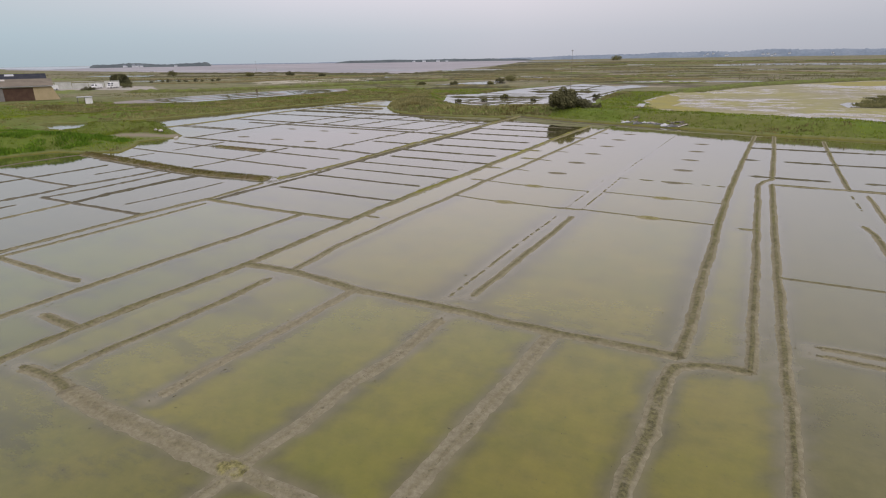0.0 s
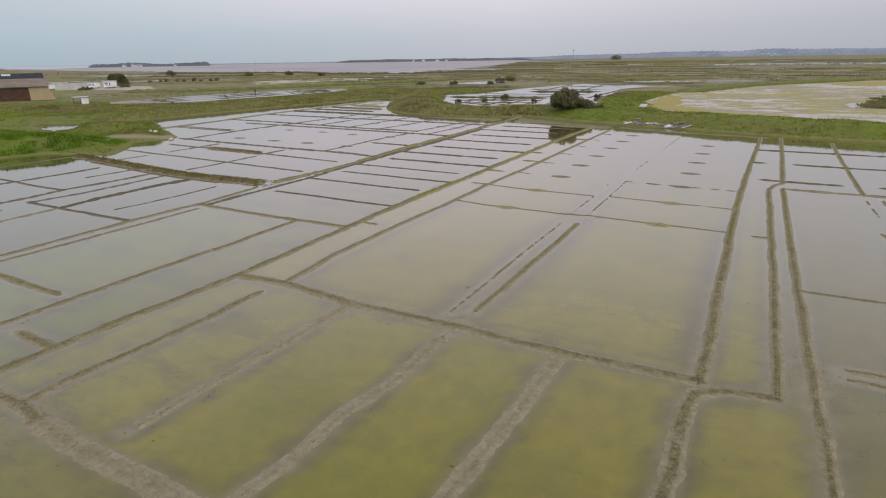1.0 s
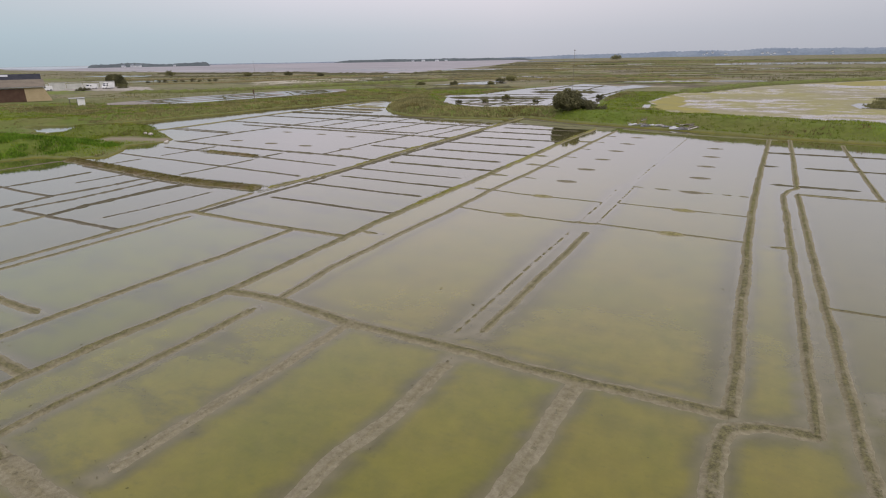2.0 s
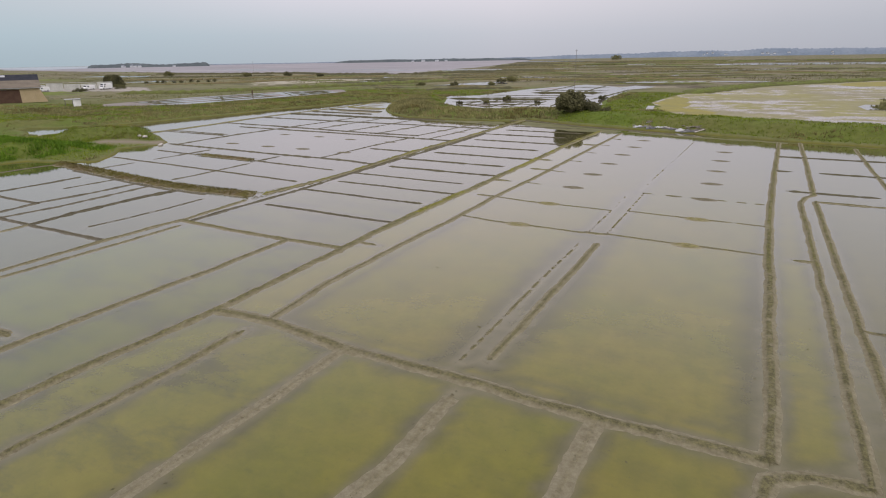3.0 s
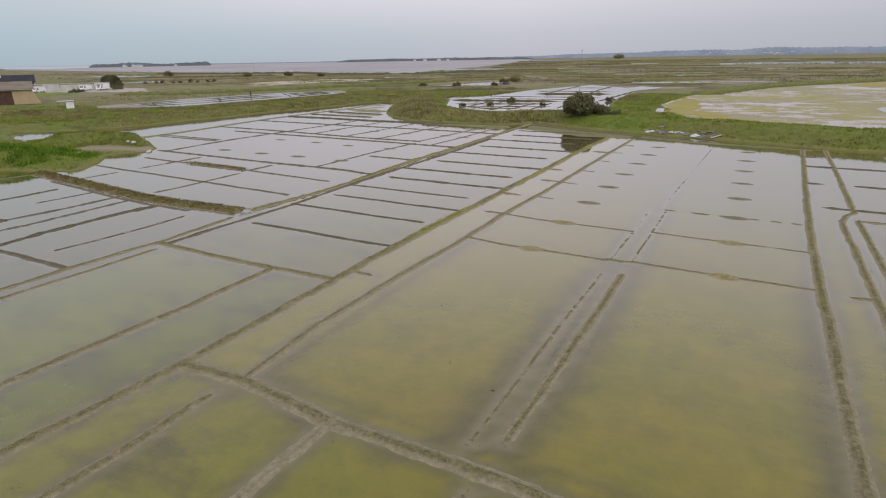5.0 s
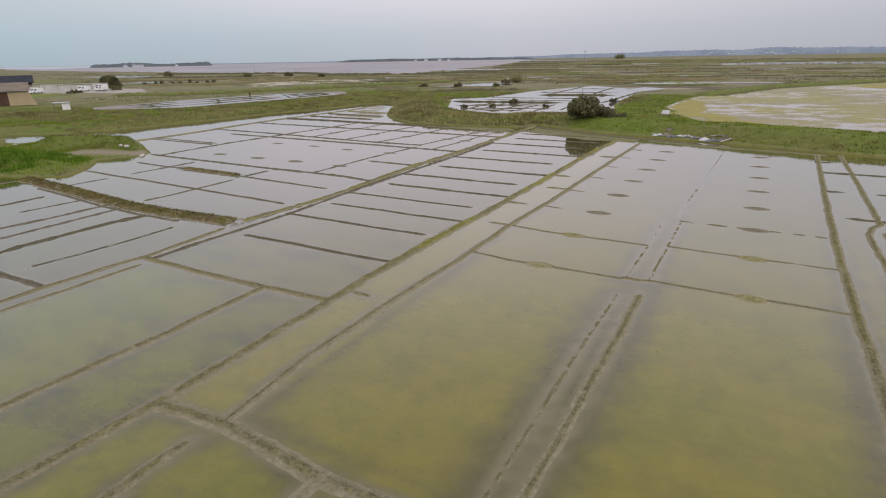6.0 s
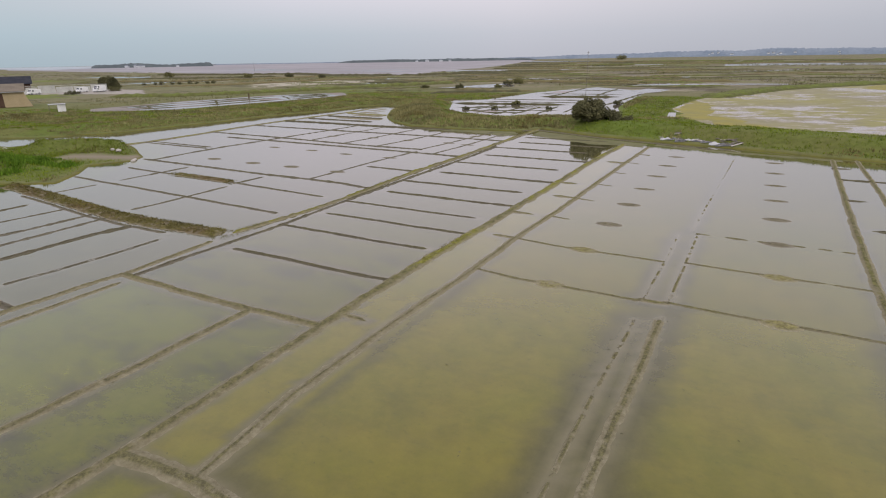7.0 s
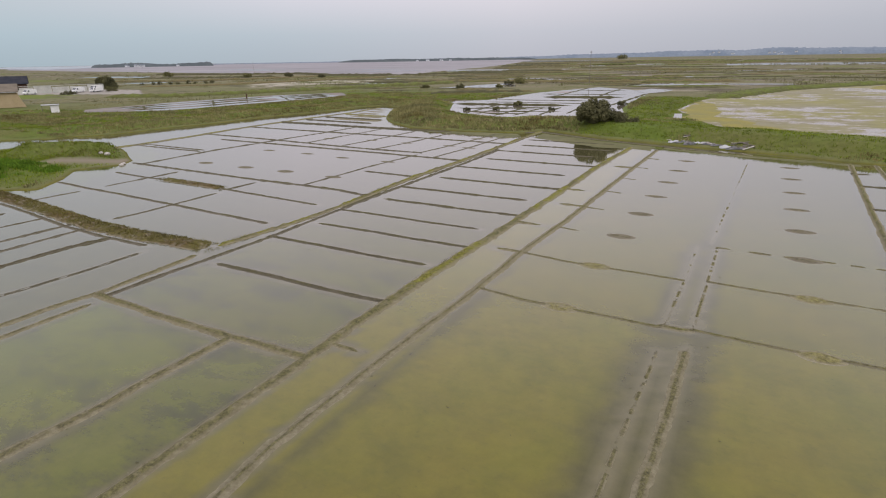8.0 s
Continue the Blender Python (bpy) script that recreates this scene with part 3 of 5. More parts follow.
# the dikes of the feed canals
plan("clay", 0.5, 0.16, (0.59, 20.33), (0.72, 22.91), (0.79, 28.15), (0.95, 36.04), (1.05, 41.63), (1.3, 50.39), (1.98, 64.86), (3.15, 87.2))
plan("clay", 0.37, 0.15, (2.88, 20.23), (2.95, 25.08), (3.10, 31.79), (3.15, 39.74), (3.31, 53.29))
plan("clay", 0.37, 0.15, (3.80, -14.00), (3.90, 4.00), (3.90, 14.40), (3.99, 17.94), (3.93, 20.93), (3.99, 25.88), (4.04, 32.28), (4.13, 40.23), (4.29, 53.28))
plan("clay", 0.45, 0.14, (4.41, 55.99), (4.56, 61.00), (4.82, 68.66), (5.40, 87.62))
plan("clay", 0.35, 0.12, (3.31, 53.19), (3.78, 55.02), (4.46, 56.18))
plan("clay", 0.36, 0.13, (10.62, 84.6), (10.50, 81.90), (9.93, 65.75), (9.64, 54.21))
plan("thread", 0.15, 0.02, (9.55, 53.05), (9.52, 45.67), broken=0.55)
plan("clay", 0.22, 0.08, (10.63, 52.66), (10.51, 44.50), (10.47, 37.60))
plan("clay", 0.36, 0.1, (8.95, 42.75), (9.37, 40.60), (9.40, 35.65))
plan("clay", 0.3, 0.1, (4.38, 53.76), (6.84, 53.65), (9.54, 53.73), (13.67, 53.51))
plan("dark", 0.45, 0.1, (2.29, 57.06), (5.82, 56.85), (9.02, 56.92))
plan("dark", 0.45, 0.1, (5.43, 66.17), (9.44, 65.94), (15.48, 66.10))
plan("dark", 0.45, 0.1, (3.10, 74.97), (10.30, 74.89), (17.33, 74.87))
plan("dark", 0.45, 0.1, (2.11, 66.01), (3.87, 66.09))
plan("dark", 0.45, 0.1, (2.56, 81.05), (4.40, 81.31))
plan("dark", 0.45, 0.1, (10.88, 57.10), (14.61, 57.08))
plan("clay", 0.4, 0.1, (1.96, 38.69), (2.96, 38.76))
plan("thread", 0.2, 0.06, (4.20, 30.51), (5.69, 30.51), (8.95, 30.56))
plan("clay", 0.25, 0.08, (4.76, 23.26), (5.94, 23.33), (8.02, 23.28))
plan("clay", 0.25, 0.08, (4.76, 22.61), (5.85, 22.59), (8.03, 22.49))

MOUNDS = [(-13.6 + 0.18 * row, 39.1 + 6.18 * row, 0.8) for row in range(8)] + [(-3.2 + 0.1 * row, 39.0 + 6.16 * row, 0.78) for row in range(8)]
MOUNDS += [(-62.6, 59.8, 1.05), (-55.9, 59.6, 1.05), (-50.0, 59.6, 1.05), (-62.6, 70.0, 0.95), (-55.8, 69.8, 0.95), (-49.7, 69.1, 0.95), (-43.3, 59.3, 0.95), (-43.0, 68.9, 0.95)]
MOUNDS += [(-9.25, 8.85, 0.6)]
MOUNDS += [(-62.5, 82.4, 0.95), (-55.3, 83.2, 0.95), (-49.0, 82.7, 0.95), (-42.1, 82.6, 0.95), (-38.9, 81.9, 1.0), (-41.5, 90.2, 0.95)]

# ---- the ground ----
BASIN = [(45.0, -40.0), (45.0, 85.4), (16.1, 85.4), (2.5, 88.0), (-6.9, 91.6), (-17.0, 94.6), (-24.9, 96.6), (-35.2, 102.9), (-37.6, 98.7), (-47.1, 97.4), (-57.5, 98.5), (-65.4, 103.9), (-70.3, 109.7), (-77.1, 121.1),
         (-83.7, 135.0), (-90.2, 136.3), (-92.7, 131.8), (-92.6, 122.4), (-94.2, 114.1), (-96.6, 107.6), (-97.6, 100.6), (-97.3, 95.4), (-97.5, 90.3), (-99.5, 82.0), (-100.2, 72.6), (-102.5, 68.8), (-105.4, 68.0), (-104.6, 64.8), (-107.5, 62.2), (-113.0, 59.8), (-111.0, 57.2), (-103.0, 54.6), (-99.3, 55.0), (-98.8, 57.6), (-97.5, 60.5), (-95.5, 63.5), (-91, 65.3), (-83, 62.6), (-72.4, 57.1), (-70.7, 54.7), (-72.5, 50.2), (-68.5, 46.7), (-65.5, 42.8), (-69.6, 40.6), (-73.8, 39.6), (-74.6, 36.6), (-75.2, 33.6), (-79.0, 26.0), (-90.0, 8.0), (-98.0, -40.0)]
BASIN = ragged(BASIN, 0.8, 3.5, 3.0)
LAGOON = [(-20.5, 145.4), (-15.3, 127.1), (-8.1, 111.7), (0.0, 106.4), (8.1, 103.0), (22.8, 102.0), (120.0, 104.0), (150.0, 330.0), (42.4, 276.5), (23.5, 251.9), (-4.3, 221.8), (-18.1, 174.9)]
FIELD_T = [(-78.3, 155.4), (-71.2, 162.4), (-68.6, 197.2), (-57.4, 233.0), (-44.4, 219.5), (-35.0, 205.3), (-33.4, 159.4), (-29.6, 136.6), (-36.5, 123.9), (-47.3, 118.6), (-65.0, 125.5)]
FIELD_W = [(-157.8, 101.7), (-158.5, 127.8), (-152.6, 160.6), (-137.3, 181.2), (-124.8, 167.9), (-126.9, 141.2), (-132.5, 108.1), (-148.6, 96.7)]
INLET = [(-19.2, 128.0), (-17.7, 128.0), (-18.6, 137.0), (-20.0, 137.0)]
PLAIN = 0.12


def steps(fine0, fine1, fine, mid0, mid1, mid, ends):
    out = list(np.arange(fine0, fine1, fine)) + list(np.arange(mid0, fine0, mid)) + list(np.arange(fine1, mid1, mid))
    reach = mid
    low, high = mid0, mid1
    while low > -ends or high < ends:
        reach *= 1.35
        low, high = max(low - reach, -ends), min(high + reach, ends)
        out += [low, high]
    return np.array(sorted(set(np.round(out, 3))))


def height_at(px, py):
    """The height of the ground, and how far it lies from the pans' shore."""
    wet = inside(px, py, BASIN)
    d = np.where(wet, -1.0, 1.0) * gap_to(px, py, ring(BASIN))
    low = np.full(px.shape, 99.0)
    for pond in (LAGOON, FIELD_T, FIELD_W, INLET):
        e = np.where(inside(px, py, pond), -1.0, 1.0) * gap_to(px, py, ring(pond))
        low = np.minimum(low, e)
    crest = 1.5 + 0.2 * waves(px, py, 22, 4)
    crest = crest * (1 - 0.75 * smooth(-58, -66, px) * smooth(70, 62, py) * smooth(-116, -110, px))
    crest = crest * (1 - 0.45 * smooth(-80, -90, px)) * (1 - 0.3 * smooth(-25, -42, px) * smooth(-92, -84, px))
    z = PLAIN + crest * (0.12 * smooth(0.1, 0.8, d) + 0.88 * smooth(1.6, 5.4, d)) * (1 - smooth(9, 20, d)) * smooth(-0.5, 4, low)
    z = z + 0.06 * waves(px, py, 6, 8) * smooth(1, 4, d) * smooth(0, 4, low) * (1 - smooth(200, 500, d))
    knoll = gap_to(px, py, [(-88.5, 54.2, -85.0, 55.8), (-85.0, 55.8, -79.4, 58.0)])
    z = z + 1.45 * np.exp(-(knoll / 2.2) ** 2) * smooth(0, 2, d)
    hump = gap_to(px, py, [(-77.5, 42.5, -81, 37), (-81, 37, -96, 22)])
    z = z + 1.5 * np.exp(-(hump / 3.4) ** 2) * smooth(0, 3, d)
    z = z + (0.95 * np.exp(-((px + 180) ** 2 + (py - 86) ** 2) / 26 ** 2) + 0.6 * np.exp(-((px + 250) ** 2 + (py - 152) ** 2) / 45 ** 2)) * smooth(0, 8, low)
    z = np.where(d < 0.4, -0.14 + (z + 0.14) * smooth(-0.9, 0.5, d), z)
    return z, d, low


gx = steps(-104, 24, 0.36, -210, 70, 1.5, 4700)
gy = steps(3, 112, 0.36, -40, 300, 1.8, 4700)
GX, GY = np.meshgrid(gx, gy)
GZ, GD, GL = height_at(GX, GY)
segments = [(a[0], a[1], b[0], b[1]) for kind, w, h, pts, br in BANKS if kind != "thread" for a, b in zip(pts, pts[1:])]
near_bank = np.full(GX.shape, 9.0)
basin = GD < 1
near_bank[basin] = gap_to(GX[basin], GY[basin], segments)
margin = near_bank + 0.2 * waves(GX, GY, 4, 21) + 0.2 * waves(GX, GY, 1.5, 22)
# how much algae each group of pans holds
rich = np.where(GY < 39, 1.0, 0.82 - 0.55 * smooth(42, 76, GY))
rich = np.where((GX < -9.3) & (GY < 8.9), 0.7, rich)
rich = np.where((GX < -21.3) & (GY < 30), 0.92, rich)
rich = np.where((GX < -21.3) & (GX > -25.4) & (GY < 30), 0.75, rich)
rich = np.where((GX < -21.3) & (GY >= 30), 0.55 - 0.4 * smooth(34, 58, GY), rich)
rich = np.where(GX < -35.2, 0.14, rich)
# western corner: submerged algae, with the levee's olive reflection painted in
rich = np.where((GX < -66) & (GY < 42), 0.8, rich)
rich = np.where(GX > 4.1, 0.35, rich)
shelf = np.where((GY > 21) & (GY < 40) & (GX > -18) & (GX < 1), 1.7, 0.8)
algae = smooth(0.2, 1.0, (margin - 0.1) / shelf) * rich * (0.95 + 0.08 * waves(GX, GY, 6, 31))
# shore band: weedy bed plus the reflected levee, both put into the algae colour
algae = np.where((GD > -3.2 + 0.8 * waves(GX, GY, 5, 33)) & (GD < 1.0) & (GY > 30), np.maximum(algae, 0.85), algae)
strip = (GX > -21.2) & (GX < -17.9) & (GY > 20.5) & (GY < 90)
algae = np.where(strip, smooth(0.1, 0.6, margin) * 1.1, algae)
GZ = np.where(GD < -1, GZ + 0.015 * waves(GX, GY, 3, 5), GZ)
nx, ny = len(gx), len(gy)
index = np.arange(nx * ny).reshape(ny, nx)
quads = np.stack([index[:-1, :-1], index[:-1, 1:], index[1:, 1:], index[1:, :-1]], -1).reshape(-1, 4)
me = bpy.data.meshes.new("ground")
me.from_pydata(np.stack([GX, GY, GZ], -1).reshape(-1, 3).tolist(), [], quads.tolist())
me.materials.append(M_GROUND)
me.polygons.foreach_set("use_smooth", [True] * len(me.polygons))
floats(me, "algae", np.clip(algae, 0, 1).ravel())
floats(me, "turf", smooth(-0.3, 0.6, GD).ravel())
green_gap = gap_to(GX, GY, [(-26, 118, -24.5, 150), (-24.5, 150, -24, 178)])
floats(me, "plain", (smooth(30, 110, GD) * smooth(5, 16, green_gap) * (1 - 0.2 * smooth(-90, -130, GX) * smooth(330, 230, GY))).ravel())
mudbank = np.exp(-(gap_to(GX, GY, [(-72.5, 56.0, -79, 52)]) / 1.9) ** 2) + 0.3 * np.exp(-((GD - 0.2) / 0.7) ** 2)
floats(me, "mud", np.clip(mudbank, 0, 1).ravel())
tagged(new("ground", me), "grey clay and green turf of a flat salt marsh", "ground", kind="structure")

wet_cells = quads[(GD.ravel()[quads] < 1.6).all(1) & (GX.ravel()[quads] < 46).all(1)]
used, flat = np.unique(wet_cells, return_inverse=True)
me = bpy.data.meshes.new("water")
me.from_pydata(np.stack([GX.ravel()[used], GY.ravel()[used], np.zeros(len(used))], -1).tolist(), [], flat.reshape(-1, 4).tolist())
me.materials.append(M_WATER)
floats(me, "algae", np.clip(algae, 0, 1).ravel()[used])
shallow = (1 - smooth(0.1, 0.52, near_bank + 0.12 * waves(GX, GY, 1.5, 22))) * np.where(GY < 60, 0.9, 0.4)
floats(me, "shallow", shallow.ravel()[used])
# left pans stained; front-left and shore also paint in vignetting and the levee's reflection
stained_dim = np.where((GX < -21.3) & (GX > -35.2) & (GY < 40) & ((GX > -25.4) | (GY > 30)), 0.8, np.where((GX < -21.3) & (GX > -35.2) & (GY < 31), 0.7, np.where(((GY < 8.9) & (GX < -9)) | ((GX < -66) & (GY < 42)) | (GD > -2.6), 0.8, np.where((GY < 20) & (GX < -13.9), 0.62, 0.2))))
floats(me, "stained_dim", stained_dim.ravel()[used])
greenish = np.where(GX < -21.3, 1.0, np.where((GY < 20.3) & (GX < -4), 0.45, 0.15))
floats(me, "greenish", greenish.ravel()[used])
water = tagged(new("water", me), "still, shallow olive water in the salt pans", "water", kind="structure")
water.visible_shadow = False

# ---- banks ----
LOOKS = {"clay": (M_CLAY, "low grey clay bank between shallow salt pans", "clay_bank"),
         "pale": (M_PALE, "pale, nearly flooded clay bank in an olive salt pan", "clay_bank"),
         "weedy": (M_WEEDY, "long earth dike with olive weeds between salt pans", "earth_dike"),
         "russet": (M_MATTED, "broad earth dike covered with russet and olive weeds", "earth_dike"),
         "dark": (M_DARK, "dark wet clay ridge in a shallow salt pan", "clay_ridge"),
         "thread": (M_CLAY, "thin dark clay sill between two harvest pans", "clay_sill")}


def joined(point, own):
    """Where an end of a bank meets the next bank, if that lies within a stride."""
    best, at = 0.6, None
    for other, (kind, width, height, points, broken) in enumerate(BANKS):
        if other == own or kind == "thread" or BANKS[own][0] == "russet":
            continue
        for a, b in zip(points, points[1:]):
            a, b = Vector(a), Vector(b)
            k = min(1.0, max(0.0, (point - a).dot(b - a) / max(1e-6, (b - a).length_squared)))
            q = a.lerp(b, k)
            if (q - point).length < best:
                best, at = (q - point).length, q
    return at


def bank(kind, width, height, points, broken, seed, own):
    mat, label, name = LOOKS[kind]
    width *= {"pale": 0.5, "weedy": 0.8, "clay": 0.56, "dark": 0.58, "thread": 0.65, "russet": 1.0}[kind]
    if kind == "clay" and points[0][0] < -34 and points[0][1] > 15.5:
        mat, width = M_DARK, 0.8 * width
    first, last = joined(Vector(points[0]), own), joined(Vector(points[-1]), own)
    points = ([] if first is None else [tuple(first)]) + list(points) + ([] if last is None else [tuple(last)])
    points = [p for i, p in enumerate(points) if i == 0 or (Vector(p) - Vector(points[i - 1])).length > 0.01]
    spine = []
    for a, b in zip(points, points[1:]):
        a, b = Vector(a), Vector(b)
        n = max(2, int((b - a).length / (0.22 if a.y < 45 else 0.4)))
        spine += [a.lerp(b, i / n) for i in range(n)]
    spine.append(Vector(points[-1]))
    n = len(spine)
    verts, crest, foot = [], [], []
    for i, p in enumerate(spine):
        ahead = (spine[min(i + 1, n - 1)] - spine[max(i - 1, 0)]).normalized()
        side = Vector((-ahead.y, ahead.x))
        tips = ([i] if first is None else []) + ([n - 1 - i] if last is None else [])
        end = min(1.0, (min(tips) + 0.3) / 2.0) if tips else 1.0
        p = p + side * 0.12 * noise.noise((p.x * 0.45, p.y * 0.45, seed)) * min(1, width * 2)
        half = width / 2 * (0.62 + 0.38 * float(smooth(26.0, 38.0, p.y)) if kind == "weedy" else 1.0) * (1 + 0.3 * noise.noise((p.x * 0.9, p.y * 0.9, seed + 5))) * (0.6 + 0.4 * end)
        top = height * (0.6 if p.y < 50 else 0.85) * (0.85 + 0.5 * noise.noise((p.x * 1.7, p.y * 1.7, seed + 9)))
        if broken:
            cut = noise.noise((p.x * 2.6, p.y * 2.6, seed + 2)) * 0.5 + 0.5
            k = min(1.0, max(0.0, (cut - broken * 0.75) / 0.12 + 0.5))
            top = top * k - 0.035 * (1 - k)
            end = min(end, k)
        top = top * end - 0.05 * (1 - end)
        brim = 0.005 * end - 0.05 * (1 - end)
        reach = BERMS.get(own, 0.1 if kind in ("thread", "dark") else 0.17)
        reach = 0.05 if broken and width < 0.12 else reach
        rim = 0.6 + 0.55 * noise.noise((p.x * 0.8, p.y * 0.8, seed + 21))
        flank = 0.9 if kind == "russet" else 0.25
        left, right = half + reach * (0.4 + 0.5 * rim), half + reach * (0.9 - 0.5 * rim)
        for off, z, c, g in ((-left - 1.6 * reach, -0.15, 0, 0), (-left - 0.5 * reach, -0.05, 0, 0.25), (-left, brim, 0, 1), (-half, 0.22 * top + 2 * brim, flank, 1), (-half * 0.6, 0.85 * top, 1, 1), (0, top, 1, 1),
                             (half * 0.6, 0.85 * top, 1, 1), (half, 0.22 * top + 2 * brim, flank, 1), (right, brim, 0, 1), (right + 0.5 * reach, -0.05, 0, 0.25), (right + 1.6 * reach, -0.15, 0, 0)):
            edge = 1 + 0.2 * noise.noise((p.x * 2.3 + off * 3, p.y * 2.3, seed + 1)) + 0.22 * noise.noise((p.x * 6.1 + off * 5, p.y * 6.1, seed + 3))
            lift = 0.035 * noise.noise((p.x * 3.1, p.y * 3.1, off * 4 + seed)) * c
            q = p + side * off * edge
            verts.append((q.x, q.y, z + lift))
            crest.append(c)
            foot.append(g)
    faces = [(11 * i + j, 11 * i + j + 1, 11 * i + j + 12, 11 * i + j + 11) for i in range(n - 1) for j in range(10)]
    faces += [tuple(range(10, -1, -1)), tuple(range(11 * (n - 1), 11 * n))]
    me = mesh_of(name, verts, faces, mat)
    floats(me, "crest", np.array(crest) * (0.45 if kind == "pale" else 1.0) * np.array([1 - 0.12 * float(smooth(40.0, 24.0, v[1])) for v in verts]))
    floats(me, "moss", [float(smooth(33.0, 39.0, v[1])) for v in verts])
    floats(me, "foot", np.array(foot) * (0.7 if kind in ("dark", "thread") else 1.0))
    ob = tagged(new(name, me), label, "bank", "banks between the salt pans")
    return ob, spine


def tufts(places, size, spread, blades, rng):
    """Verts and faces of many tufts of thin, leaning blades."""
    n = len(places)
    base = np.repeat(np.asarray(places, float), blades, axis=0)
    m = len(base)
    turn, lean = rng.uniform(0, 6.283, m), rng.uniform(0.05, 0.6, m)
    tall = np.repeat(rng.uniform(0.55, 1.25, n), blades) * rng.uniform(0.6, 1.1, m) * np.repeat(np.broadcast_to(size, (n,)), blades)
    root = base + np.stack([rng.normal(0, spread, m), rng.normal(0, spread, m), np.full(m, -0.05)], -1)
    wide = tall * rng.uniform(0.14, 0.3, m)
    side = np.stack([np.cos(turn), np.sin(turn), np.zeros(m)], -1) * wide[:, None]
    tip = root + np.stack([-np.sin(turn) * lean * tall, np.cos(turn) * lean * tall, tall], -1)
    mid = (root + tip) / 2 + side * 0.7 + np.stack([np.zeros(m), np.zeros(m), 0.1 * tall], -1)
    verts = np.stack([root - side * 0.5, root + side * 0.5, mid, tip], 1).reshape(-1, 3)
    k = 4 * np.arange(m)[:, None]
    return verts, np.concatenate([k + [[0, 1, 2]], k + [[0, 2, 3]]])


def stuff(name, verts, faces, mat, label, category, parent=None):
    me = bpy.data.meshes.new(name)
    me.from_pydata(verts.tolist(), [], faces.tolist())
    me.materials.append(mat)
    ob = new(name, me)
    ob.parent = parent
    return tagged(ob, label, category if parent is None else "", kind="stuff")


weed_rng = np.random.RandomState(7)
LAID = []
for number, (kind, width, height, points, broken) in enumerate(BANKS):
    made, spine = bank(kind, width, height, points, broken, 13.7 * number, number)
    LAID.append((BANKS[number], made, spine))
    if kind in ("weedy", "russet"):
        places = []
        for p in spine:
            thick = noise.noise((p.x * 0.15, p.y * 0.15, 3.0)) * 0.5 + 0.5
            count = 14 if kind == "russet" else (4 if thick > 0.5 and p.y > 36 else (2 if thick > 0.62 else 0))
            for _ in range(count):
                off = weed_rng.uniform(-0.5, 0.5)
                slope = 1 - max(0.0, abs(off) - 0.3) / 0.2 * 0.75
                places.append((p.x + weed_rng.uniform(-0.42, 0.42) * width, p.y + off * (width if kind == "russet" else 0.3), height * 0.7 * (slope if kind == "russet" else 1.1)))
        if places:
            v, f = tufts(places, [0.11 if kind == "russet" else 0.075 if q[1] > 36 else 0.05 for q in places], 0.07, 5, weed_rng)
            stuff("weed", v, f, M_MAT if kind == "russet" else M_MOSS, "", "", made)


def clods(spine, width, height, rng):
    """Verts and faces of small broken lumps of clay lying on a bank."""
    shape = np.array([(1, 0, 0), (0, 1, 0), (-1, 0, 0), (0, -1, 0), (0, 0, 0.8), (0, 0, -0.5)])
    tris = np.array([(0, 1, 4), (1, 2, 4), (2, 3, 4), (3, 0, 4), (1, 0, 5), (2, 1, 5), (3, 2, 5), (0, 3, 5)])
    pick = rng.randint(0, len(spine), int(len(spine) * 2.6))
    at = np.array([(spine[i].x, spine[i].y, 0.4 * height) for i in pick]) + np.stack([rng.uniform(-0.5, 0.5, len(pick)) * width, rng.uniform(-0.5, 0.5, len(pick)) * width, np.zeros(len(pick))], -1)
    size = rng.uniform(0.01, 0.03, (len(pick), 1, 1))
    verts = at[:, None, :] + shape[None] * size * rng.uniform(0.6, 1.3, (len(pick), 6, 3))
    return verts.reshape(-1, 3), (6 * np.arange(len(pick))[:, None, None] + tris[None]).reshape(-1, 3)


for (kind, width, height, points, broken), made, spine in LAID:
    near = [p for p in spine if p.y < 44 and -40 < p.x < 12]
    if len(near) > 4 and kind in ("clay", "weedy", "dark", "pale"):
        v, f = clods(near, (0.3 if kind == "pale" else 0.75) * width, height, weed_rng)
        stuff("clod", v, f, M_LUMP, "", "", made)


def mound(x, y, radius, seed):
    verts, faces, crest = [(x, y, 0.07)], [], [1]
    for ringno, (r, z, c) in enumerate(((0.35, 0.065, 1), (0.7, 0.04, 1), (0.92, 0.012, 0.4), (1.12, 0.004, 0), (1.4, -0.05, 0), (1.9, -0.15, 0))):
        for i in range(24):
            a = 6.2832 * i / 24
            point = 1 + 0.35 * abs(math.cos(a)) ** 4
            q = r * radius * point * (1 + 0.07 * noise.noise((x + 2 * math.cos(a), y + 2 * math.sin(a), seed)))
            verts.append((x + q * math.cos(a), y + (0.78 if y < 60 else 0.6) * q * math.sin(a), z))
            crest.append(c)
            if ringno == 0:
                faces.append((0, 1 + i, 1 + (i + 1) % 24))
            else:
                b = 1 + 24 * ringno
                faces.append((b - 24 + i, b + i, b + (i + 1) % 24, b - 24 + (i + 1) % 24))
    me = mesh_of("clay_mound", verts, faces, M_MOUND if y < 47 and x > -36 else M_HEAP)
    floats(me, "crest", crest)
    floats(me, "foot", [1.0 if v[2] > 0 else 0.0 for v in verts])
    tagged(new("clay_mound", me), "flat lens-shaped clay mound standing in shallow pan water", "mound", "harvest mounds in the pans")


for number, (x, y, r) in enumerate(MOUNDS):
    mound(x, y, (0.76 if x > -36 else 0.68) * r, 3.1 * number)

